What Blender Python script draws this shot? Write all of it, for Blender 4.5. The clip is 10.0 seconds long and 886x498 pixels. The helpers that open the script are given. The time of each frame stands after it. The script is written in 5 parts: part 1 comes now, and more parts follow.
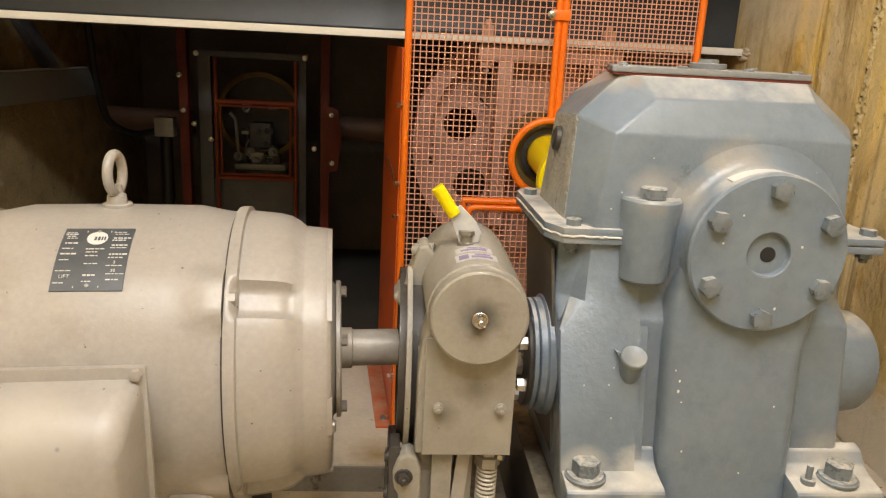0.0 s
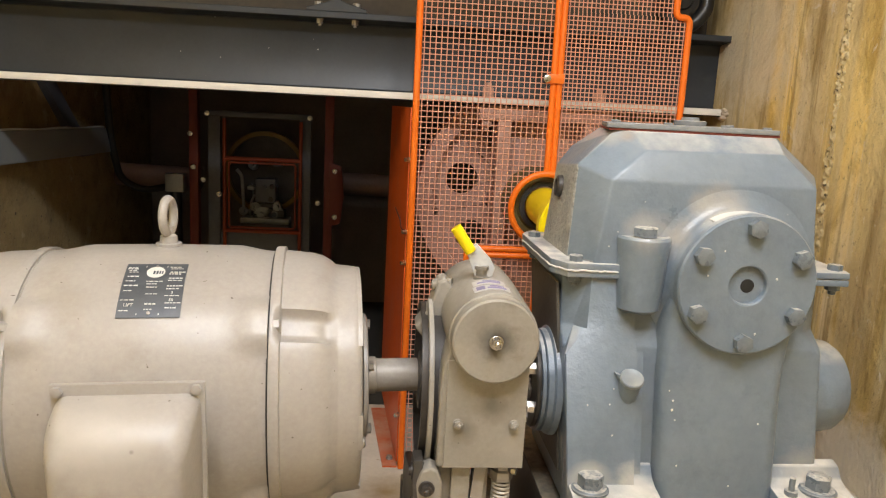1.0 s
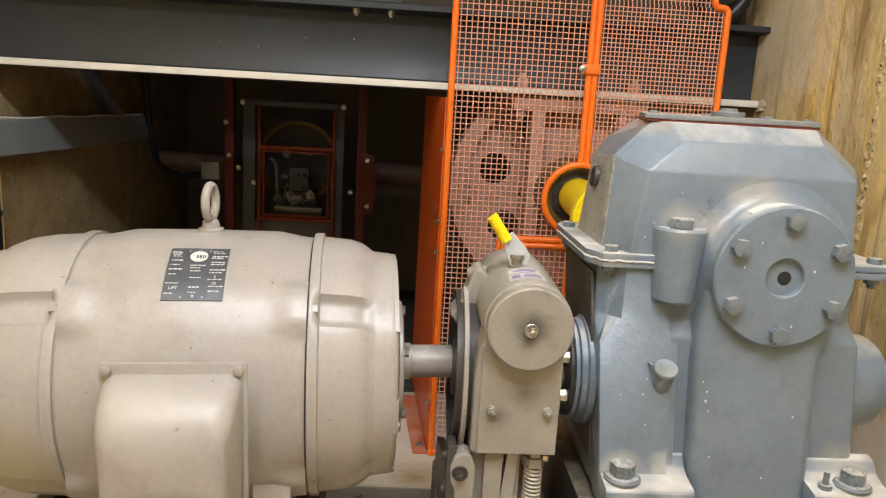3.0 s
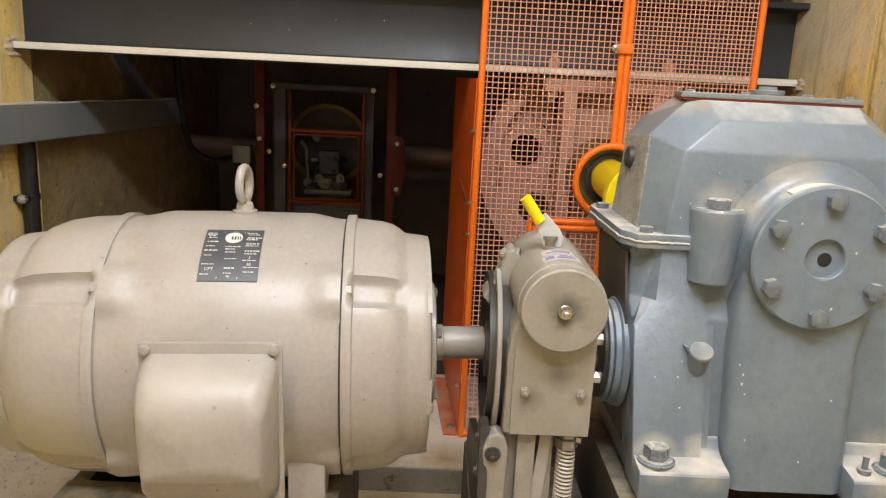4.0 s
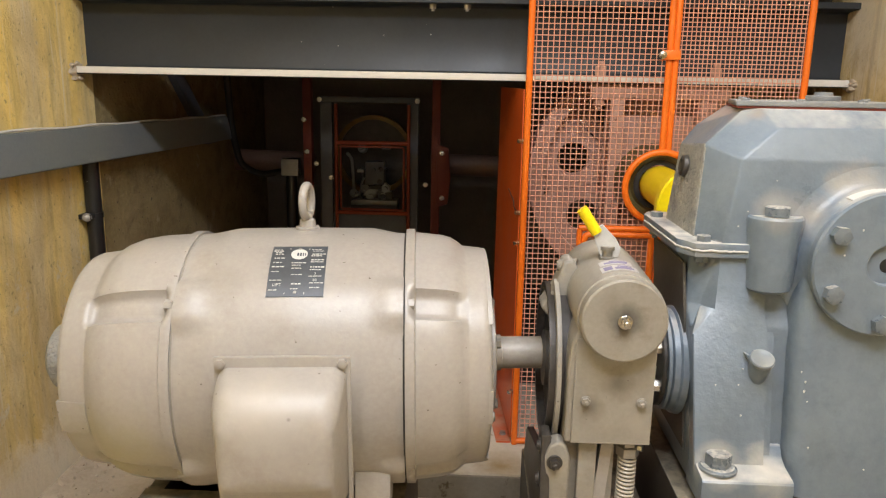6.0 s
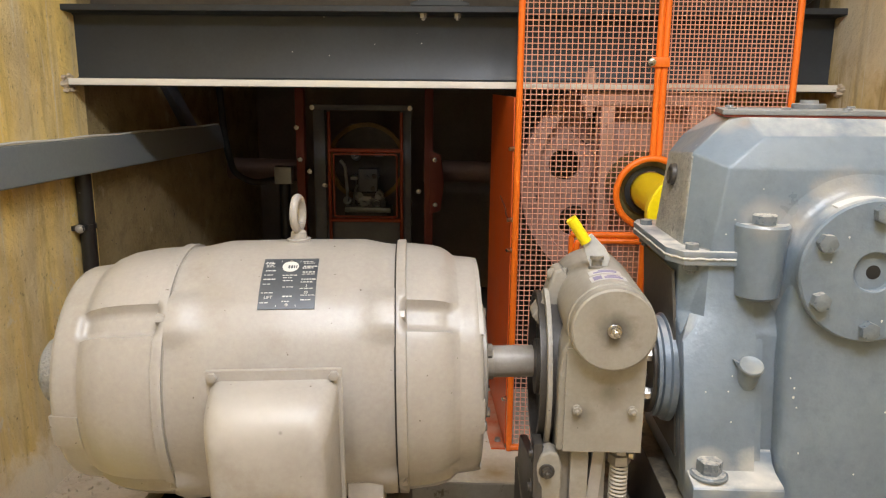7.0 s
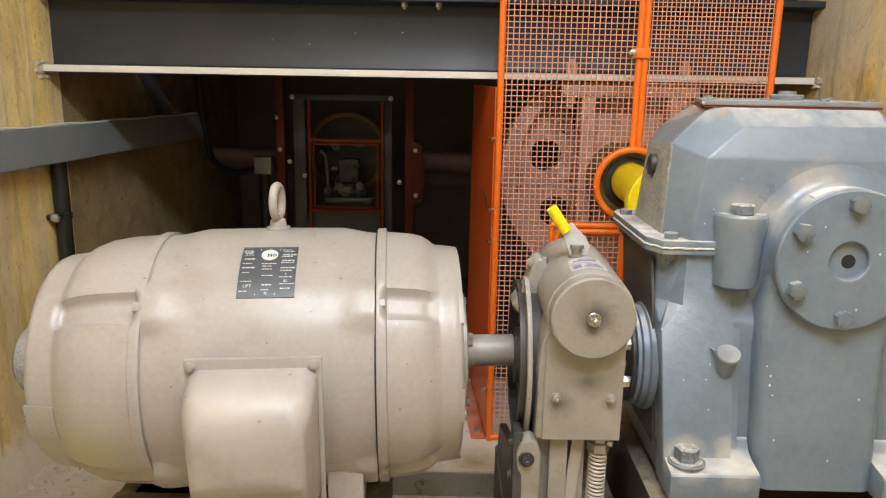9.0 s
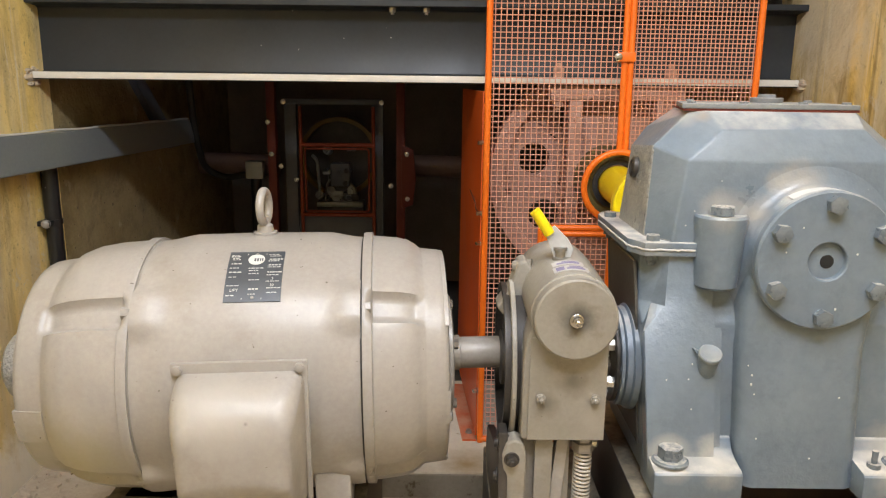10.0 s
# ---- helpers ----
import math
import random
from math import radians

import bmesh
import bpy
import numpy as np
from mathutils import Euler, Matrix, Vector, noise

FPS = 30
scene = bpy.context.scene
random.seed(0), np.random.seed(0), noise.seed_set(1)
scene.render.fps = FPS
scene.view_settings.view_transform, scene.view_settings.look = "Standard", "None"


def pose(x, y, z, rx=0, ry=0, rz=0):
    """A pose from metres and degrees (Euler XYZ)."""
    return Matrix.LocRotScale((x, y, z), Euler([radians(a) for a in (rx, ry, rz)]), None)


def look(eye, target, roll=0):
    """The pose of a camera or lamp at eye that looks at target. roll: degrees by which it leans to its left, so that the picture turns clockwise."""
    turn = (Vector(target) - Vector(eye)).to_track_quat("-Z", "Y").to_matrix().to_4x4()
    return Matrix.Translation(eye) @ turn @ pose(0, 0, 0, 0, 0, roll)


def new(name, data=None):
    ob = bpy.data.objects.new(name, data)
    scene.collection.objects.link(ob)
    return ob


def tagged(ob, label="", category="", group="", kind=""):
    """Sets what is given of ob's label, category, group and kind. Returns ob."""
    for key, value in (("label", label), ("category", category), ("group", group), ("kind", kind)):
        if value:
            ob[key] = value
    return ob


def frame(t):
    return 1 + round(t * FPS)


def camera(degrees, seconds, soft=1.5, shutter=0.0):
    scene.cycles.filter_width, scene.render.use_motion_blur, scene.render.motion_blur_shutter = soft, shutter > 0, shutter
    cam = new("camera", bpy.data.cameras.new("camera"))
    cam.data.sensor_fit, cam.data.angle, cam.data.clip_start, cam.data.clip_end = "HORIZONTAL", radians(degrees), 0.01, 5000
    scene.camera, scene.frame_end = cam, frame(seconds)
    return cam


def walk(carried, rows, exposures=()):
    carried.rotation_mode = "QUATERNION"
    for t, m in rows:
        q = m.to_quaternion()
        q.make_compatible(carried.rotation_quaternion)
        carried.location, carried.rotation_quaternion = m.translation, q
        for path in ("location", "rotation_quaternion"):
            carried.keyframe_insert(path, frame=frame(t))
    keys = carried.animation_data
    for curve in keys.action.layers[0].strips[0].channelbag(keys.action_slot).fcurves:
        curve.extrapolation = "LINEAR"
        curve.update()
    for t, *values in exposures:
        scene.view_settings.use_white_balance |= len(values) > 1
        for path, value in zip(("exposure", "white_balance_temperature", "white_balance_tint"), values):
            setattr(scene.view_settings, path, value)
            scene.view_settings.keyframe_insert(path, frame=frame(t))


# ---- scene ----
cam = camera(61.2, 10.0, soft=1.2)
PATH = [
    (0, (-0.122, -0.893, 0.916), (0.024, 1.03, 0.386), 2.96),
    (0.5, (-0.175, -1.003, 0.912), (0.012, 0.946, 0.505), 3.05),
    (1, (-0.179, -1.032, 0.91), (-0.006, 0.925, 0.534), 2.98),
    (1.5, (-0.185, -1.046, 0.912), (-0.031, 0.915, 0.555), 2.98),
    (2, (-0.185, -1.047, 0.917), (-0.044, 0.916, 0.558), 3.11),
    (2.5, (-0.187, -1.052, 0.915), (-0.065, 0.909, 0.541), 3.22),
    (2.7, (-0.19, -1.049, 0.912), (-0.076, 0.91, 0.526), 3.28),
    (4, (-0.2, -1.044, 0.903), (-0.174, 0.904, 0.453), 2.83),
    (4.5, (-0.22, -1.05, 0.91), (-0.233, 0.896, 0.45), 2.43),
    (5, (-0.236, -1.046, 0.908), (-0.285, 0.9, 0.45), 1.95),
    (5.5, (-0.234, -1.059, 0.912), (-0.309, 0.889, 0.462), 1.42),
    (7, (-0.223, -1.073, 0.933), (-0.292, 0.879, 0.504), 0.55),
    (7.5, (-0.216, -1.073, 0.932), (-0.268, 0.878, 0.498), 0.73),
    (8, (-0.215, -1.069, 0.928), (-0.253, 0.881, 0.484), 0.91),
    (8.5, (-0.221, -1.072, 0.929), (-0.249, 0.877, 0.48), 1.06),
    (9, (-0.222, -1.072, 0.927), (-0.24, 0.877, 0.478), 1.01),
    (9.5, (-0.213, -1.084, 0.929), (-0.224, 0.866, 0.484), 0.84),
    (10, (-0.205, -1.086, 0.931), (-0.21, 0.865, 0.49), 0.67),
]
walk(cam, [(t, look(eye, target, roll)) for t, eye, target, roll in PATH],
     exposures=((0.0, -0.1, 7150, 10), (0.6, -0.05, 6750, 10), (1.5, 0.0, 6500, 10), (2.7, 0.0, 6350, 10), (4.0, 0.0, 6450, 10), (5.5, 0.0, 6450, 10), (7.0, 0.0, 6300, 10), (10.0, 0.0, 6250, 10)))

# ---- light ----
world = bpy.data.worlds.new("world")
scene.world = world
world.use_nodes = True
world.node_tree.nodes["Background"].inputs[0].default_value = (0.9, 0.95, 1.0, 1)
world.node_tree.nodes["Background"].inputs[1].default_value = 0.008


# two rows of fluorescent tubes overhead, unseen: (height, distance along the room, strength)
# the second row is added to fill the machines from the front
ASSUMED_TUBES = ((2.13, -0.67, 25.0), (2.70, -1.60, 41.5))
for z, y, watts in ASSUMED_TUBES:
    for x in (-0.60, -0.10, 0.40):
        data = bpy.data.lights.new("assumed_tube_light", "POINT")
        data.energy, data.shadow_soft_size, data.color = watts, 0.08, (0.97, 0.985, 1.045)
        new("assumed_tube_light", data).location = (x, y, z)

# ---- materials ----


def material(name, colours, rough=0.5, metal=0.0, scale=6.0, fine=90.0, stretch=(1, 1, 1), bump=0.15, depth=0.002,
             specks=None, speck_scale=140.0, speck_cut=0.72, dust=None, dust_cut=0.75, rough_var=0.15, coat=0.0, patch=None, patch_cut=0.6, patch_soft=0.06, stain=None):
    """A surface with two scales of variation, optional specks, worn patches and dust on the faces that look up."""
    m = bpy.data.materials.new(name)
    m.use_nodes = True
    nt = m.node_tree
    nodes, link = nt.nodes, nt.links.new
    bsdf = nodes["Principled BSDF"]
    geo = nodes.new("ShaderNodeNewGeometry")
    mapping = nodes.new("ShaderNodeMapping")
    mapping.inputs["Scale"].default_value = stretch
    link(geo.outputs["Position"], mapping.inputs["Vector"])

    def noise_node(s, detail=5.0, roughness=0.6):
        n = nodes.new("ShaderNodeTexNoise")
        n.inputs["Scale"].default_value, n.inputs["Detail"].default_value, n.inputs["Roughness"].default_value = s, detail, roughness
        link(mapping.outputs["Vector"], n.inputs["Vector"])
        return n

    def ramp(src, a, b):
        r = nodes.new("ShaderNodeMapRange")
        r.inputs["From Min"].default_value, r.inputs["From Max"].default_value = a, b
        link(src, r.inputs["Value"])
        return r.outputs["Result"]

    def mixed(fac, a, b):
        x = nodes.new("ShaderNodeMix")
        x.data_type = "RGBA"
        link(fac, x.inputs["Factor"])
        for value, sock in ((a, x.inputs["A"]), (b, x.inputs["B"])):
            if isinstance(value, tuple):
                sock.default_value = (*value, 1)
            else:
                link(value, sock)
        return x.outputs["Result"]

    big, small = noise_node(scale), noise_node(fine, 3.0)
    colour = mixed(ramp(big.outputs["Fac"], 0.35, 0.65), colours[0], colours[1])
    if len(colours) > 2:
        other = noise_node(scale * 2.3, 6.0)
        colour = mixed(ramp(other.outputs["Fac"], 0.45, 0.72), colour, colours[2])
    grain = ramp(small.outputs["Fac"], 0.3, 0.75)
    darker = mixed(grain, tuple(0.82 * c for c in colours[0]), tuple(min(1, 1.06 * c) for c in colours[1]))
    half = nodes.new("ShaderNodeMix")
    half.data_type = "RGBA"
    half.inputs["Factor"].default_value = 0.3
    link(colour, half.inputs["A"])
    link(darker, half.inputs["B"])
    colour = half.outputs["Result"]
    if patch:
        p = noise_node(scale * 1.7, 8.0, 0.7)
        colour = mixed(ramp(p.outputs["Fac"], patch_cut, patch_cut + patch_soft), colour, patch)
    for spot in stain or ():
        # a smudge round one point: (place, inner radius, outer radius, colour, strength)
        away = nodes.new("ShaderNodeVectorMath")
        away.operation = "DISTANCE"
        away.inputs[1].default_value = spot[0]
        link(geo.outputs["Position"], away.inputs[0])
        wob = nodes.new("ShaderNodeMath")
        wob.operation = "MULTIPLY_ADD"
        wob.inputs[1].default_value = 0.8 * (spot[2] - spot[1])
        link(noise_node(scale * 6, 5.0).outputs["Fac"], wob.inputs[0])
        link(away.outputs["Value"], wob.inputs[2])
        much = nodes.new("ShaderNodeMath")
        much.operation = "MULTIPLY"
        much.inputs[1].default_value = spot[4]
        link(ramp(wob.outputs[0], spot[2] * 1.3, spot[1] * 1.3), much.inputs[0])
        colour = mixed(much.outputs[0], colour, spot[3])
    if specks:
        sp = noise_node(speck_scale, 1.0)
        colour = mixed(ramp(sp.outputs["Fac"], speck_cut, speck_cut + 0.03), colour, specks)
    if dust:
        sep = nodes.new("ShaderNodeSeparateXYZ")
        link(geo.outputs["Normal"], sep.inputs[0])
        up = ramp(sep.outputs["Z"], dust_cut, 1.0)
        mul = nodes.new("ShaderNodeMath")
        mul.operation = "MULTIPLY"
        link(up, mul.inputs[0])
        link(ramp(noise_node(scale * 3, 6.0).outputs["Fac"], 0.3, 0.6), mul.inputs[1])
        colour = mixed(mul.outputs[0], colour, dust)
    link(colour, bsdf.inputs["Base Color"])
    bsdf.inputs["Metallic"].default_value = metal
    bsdf.inputs["Coat Weight"].default_value = coat
    rr = nodes.new("ShaderNodeMapRange")
    rr.inputs["To Min"].default_value, rr.inputs["To Max"].default_value = max(0.03, rough - rough_var), min(1, rough + rough_var)
    link(big.outputs["Fac"], rr.inputs["Value"])
    link(rr.outputs["Result"], bsdf.inputs["Roughness"])
    if bump:
        total = nodes.new("ShaderNodeMath")
        total.operation = "ADD"
        link(big.outputs["Fac"], total.inputs[0])
        link(small.outputs["Fac"], total.inputs[1])
        b = nodes.new("ShaderNodeBump")
        b.inputs["Strength"].default_value, b.inputs["Distance"].default_value = bump, depth
        link(total.outputs[0], b.inputs["Height"])
        link(b.outputs["Normal"], bsdf.inputs["Normal"])
    return m


CREAM = material("cream_paint", [(0.335, 0.312, 0.286), (0.390, 0.367, 0.341)], 0.34, 0, 5, 120, bump=0.16, depth=0.0014,
                 specks=(0.09, 0.07, 0.05), speck_scale=95, speck_cut=0.775, patch=(0.29, 0.260, 0.222), patch_cut=0.57, patch_soft=0.2,
                 # second entry paints the terminal cover's lit top paler
                 stain=[((-0.800, 0.006, 0.305), 0.02, 0.13, (0.40, 0.375, 0.20), 0.8), ((-0.520, -0.143, 0.494), 0.01, 0.10, (0.50, 0.48, 0.44), 0.8), ((-0.330, 0.036, 0.300), 0.01, 0.09, (0.26, 0.22, 0.17), 0.6),
                        ((-0.630, 0.076, 0.587), 0.01, 0.05, (0.27, 0.24, 0.19), 0.6), ((-0.475, -0.141, 0.468), 0.0005, 0.004, (0.05, 0.05, 0.035), 0.8), ((-0.520, -0.134, 0.487), 0.0005, 0.004, (0.07, 0.05, 0.035), 0.8),
                        ((-0.360, -0.002, 0.459), 0.001, 0.006, (0.05, 0.04, 0.03), 0.9)])
TAUPE = material("taupe_paint", [(0.255, 0.236, 0.202), (0.315, 0.294, 0.255)], 0.5, 0, 7, 120, bump=0.14, depth=0.001,
                 patch=(0.17, 0.145, 0.11), patch_cut=0.56, patch_soft=0.25, specks=(0.12, 0.1, 0.08), speck_scale=90, speck_cut=0.78, dust=(0.40, 0.38, 0.34), dust_cut=0.8,
                 stain=[((0.005, 0.055, 0.454), 0.004, 0.034, (0.09, 0.075, 0.06), 0.85), ((-0.035, 0.048, 0.415), 0.006, 0.026, (0.12, 0.10, 0.08), 0.7), ((0.040, 0.041, 0.390), 0.004, 0.03, (0.36, 0.33, 0.29), 0.8)])
CAP_PAINT = material("taupe_cap_paint", [(0.255, 0.236, 0.202), (0.315, 0.294, 0.255)], 0.5, 0, 9, 140, bump=0.15, depth=0.001,
                     patch=(0.17, 0.145, 0.11), patch_cut=0.56, patch_soft=0.2, stain=[((0.002, 0.025, 0.571), 0.008, 0.034, (0.035, 0.03, 0.024), 1.0), ((-0.020, 0.028, 0.601), 0.002, 0.03, (0.14, 0.125, 0.10), 0.6)])
GREY = material("blue_grey_paint", [(0.153, 0.194, 0.243), (0.190, 0.236, 0.284)], 0.33, 0, 6, 62, bump=0.6, depth=0.0020, coat=0.08,
                specks=(0.72, 0.72, 0.68), speck_scale=75, speck_cut=0.79, dust=(0.70, 0.67, 0.61), dust_cut=0.66, patch=(0.105, 0.135, 0.165), patch_cut=0.55, patch_soft=0.3,
                stain=[((0.222, 0.229, 0.870), 0.008, 0.035, (0.50, 0.45, 0.37), 0.6), ((0.205, 0.291, 0.824), 0.01, 0.07, (0.34, 0.29, 0.22), 0.8), ((0.370, 0.143, 0.764), 0.01, 0.06, (0.40, 0.34, 0.26), 0.7),
                       ((0.300, 0.130, 0.720), 0.005, 0.045, (0.42, 0.37, 0.30), 0.7), ((0.258, 0.080, 0.323), 0.006, 0.034, (0.62, 0.60, 0.55), 0.7),
                       ((0.140, 0.139, 0.658), 0.005, 0.04, (0.40, 0.37, 0.31), 0.7), ((0.240, 0.104, 0.715), 0.004, 0.03, (0.30, 0.29, 0.26), 0.7),
                       ((0.200, 0.205, 0.872), 0.004, 0.028, (0.46, 0.43, 0.37), 0.6), ((0.226, 0.195, 0.876), 0.002, 0.020, (0.33, 0.26, 0.17), 0.8),
                       ((0.250, 0.130, 0.724), 0.020, 0.040, (0.44, 0.42, 0.38), 0.5), ((0.340, 0.128, 0.775), 0.004, 0.030, (0.40, 0.37, 0.31), 0.6), ((0.300, 0.100, 0.700), 0.004, 0.030, (0.38, 0.42, 0.47), 0.6),
                       ((0.182, 0.080, 0.306), 0.024, 0.042, (0.60, 0.57, 0.50), 0.6), ((0.260, 0.075, 0.304), 0.012, 0.05, (0.62, 0.60, 0.53), 0.8), ((0.575, 0.080, 0.306), 0.03, 0.075, (0.58, 0.53, 0.44), 0.8)])
ROUGH_GREY = material("rough_cast_grey", [(0.24, 0.25, 0.25), (0.44, 0.43, 0.40)], 0.6, 0, 26, 150, bump=1.0, depth=0.006, dust=(0.40, 0.36, 0.29), patch=(0.11, 0.11, 0.105), patch_cut=0.6)
LID = material("dark_grey_lid", [(0.17, 0.18, 0.19), (0.24, 0.25, 0.25)], 0.45, 0, 9, 120, dust=(0.42, 0.42, 0.42))
GASKET = material("red_gasket", [(0.32, 0.07, 0.05), (0.22, 0.06, 0.05)], 0.7, 0, 20, 120)
BLACK = material("black_steel_paint", [(0.017, 0.021, 0.026), (0.027, 0.032, 0.038)], 0.46, 0, 4, 90, bump=0.2, depth=0.001,
                 specks=(0.35, 0.35, 0.33), speck_scale=70, speck_cut=0.79, dust=(0.60, 0.54, 0.43), dust_cut=0.85)
PIPE = material("black_pipe_paint", [(0.012, 0.012, 0.013), (0.02, 0.02, 0.02)], 0.35, 0, 9, 90, bump=0.2, specks=(0.4, 0.4, 0.38), speck_scale=80, speck_cut=0.79)
DUSTY_BLACK = material("grimy_steel", [(0.05, 0.047, 0.04), (0.10, 0.09, 0.075)], 0.6, 0, 12, 90, bump=0.3, dust=(0.28, 0.24, 0.17))
ORANGE = material("orange_paint", [(0.88, 0.165, 0.008), (0.93, 0.20, 0.014)], 0.38, 0, 9, 120, bump=0.1, depth=0.0008, patch=(0.62, 0.09, 0.02), patch_cut=0.68)
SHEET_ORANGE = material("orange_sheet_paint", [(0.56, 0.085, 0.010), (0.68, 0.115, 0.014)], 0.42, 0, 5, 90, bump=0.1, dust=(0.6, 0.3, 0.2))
WIRE = material("salmon_wire_paint", [(0.82, 0.43, 0.31), (0.76, 0.38, 0.26)], 0.5, 0, 12, 90, bump=0)
# guard orange darkened to stand for the pit's shade
DARK_ORANGE = material("dimmed_orange_paint", [(0.20, 0.026, 0.009), (0.15, 0.02, 0.009)], 0.55, 0, 9, 90, bump=0.1)
YELLOW = material("yellow_paint", [(0.86, 0.66, 0.005), (0.92, 0.74, 0.01)], 0.32, 0, 9, 120, bump=0.1, patch=(0.66, 0.46, 0.01), patch_cut=0.66)
STEEL = material("bright_steel", [(0.52, 0.50, 0.47), (0.62, 0.60, 0.57)], 0.28, 1.0, 20, 160, bump=0.1, patch=(0.30, 0.24, 0.16), patch_cut=0.66)
DULL_STEEL = material("dull_steel", [(0.30, 0.285, 0.26), (0.42, 0.40, 0.365)], 0.45, 0.7, 24, 160, bump=0.2)
SHAFT = material("worn_shaft_steel", [(0.34, 0.305, 0.26), (0.43, 0.39, 0.335)], 0.45, 0.1, 12, 120, bump=0.15, patch=(0.42, 0.33, 0.15), patch_cut=0.68)
BOLT_GREY = material("painted_bolt_grey", [(0.135, 0.165, 0.195), (0.19, 0.215, 0.235)], 0.3, 0.1, 40, 160, bump=0.3, dust=(0.60, 0.57, 0.51), dust_cut=0.8)
DRUM = material("dark_drum_iron", [(0.045, 0.04, 0.036), (0.09, 0.08, 0.07)], 0.5, 0.3, 12, 120, bump=0.2)
PLATE = material("slate_plate", [(0.075, 0.085, 0.10), (0.10, 0.11, 0.125)], 0.35, 0.2, 20, 120, bump=0.05)
PRINT = material("pale_print", [(0.62, 0.62, 0.6), (0.7, 0.7, 0.67)], 0.5, 0, 20, 120, bump=0)
VIOLET = material("violet_print", [(0.19, 0.17, 0.30), (0.26, 0.23, 0.38)], 0.5, 0, 20, 120, bump=0)
BLADE = material("zinc_plated_steel", [(0.55, 0.57, 0.60), (0.66, 0.68, 0.70)], 0.4, 0.35, 20, 120, bump=0.05)
STICKER = material("grimy_sticker", [(0.46, 0.45, 0.45), (0.54, 0.53, 0.52)], 0.35, 0, 30, 120, bump=0)
CONDUIT = material("pale_conduit", [(0.46, 0.43, 0.37), (0.55, 0.52, 0.46)], 0.45, 0.2, 20, 120)
BORE = material("greasy_bore", [(0.10, 0.085, 0.03), (0.20, 0.16, 0.06)], 0.35, 0.2, 20, 90, bump=0.3)
BORE_BLACK = material("shadowed_bore", [(0.008, 0.008, 0.008), (0.02, 0.018, 0.016)], 0.9, 0, 30, 120, bump=0)
RUBBER = material("black_rubber", [(0.012, 0.012, 0.012), (0.03, 0.028, 0.024)], 0.55, 0, 30, 120)
PINK_IRON = material("faded_iron_paint", [(0.48, 0.285, 0.215), (0.57, 0.36, 0.285)], 0.6, 0, 6, 90, bump=0.2, patch=(0.24, 0.11, 0.07), patch_cut=0.6)
SHAFT_BROWN = material("dull_brown_steel", [(0.16, 0.095, 0.07), (0.21, 0.13, 0.10)], 0.55, 0.1, 6, 90, bump=0.2)
JOINT = material("crumbly_ochre_mortar", [(0.44, 0.33, 0.14), (0.58, 0.48, 0.29), (0.30, 0.21, 0.08)], 0.9, 0, 14, 90, bump=0.7, depth=0.005, specks=(0.10, 0.07, 0.03), speck_scale=90, speck_cut=0.66)
RAIL = material("grey_rail_paint", [(0.21, 0.24, 0.275), (0.24, 0.27, 0.27)], 0.38, 0.1, 3, 90, bump=0.1, dust=(0.6, 0.57, 0.5))
GALV = material("galvanised_box", [(0.30, 0.31, 0.30), (0.38, 0.39, 0.37)], 0.45, 0.5, 18, 90)


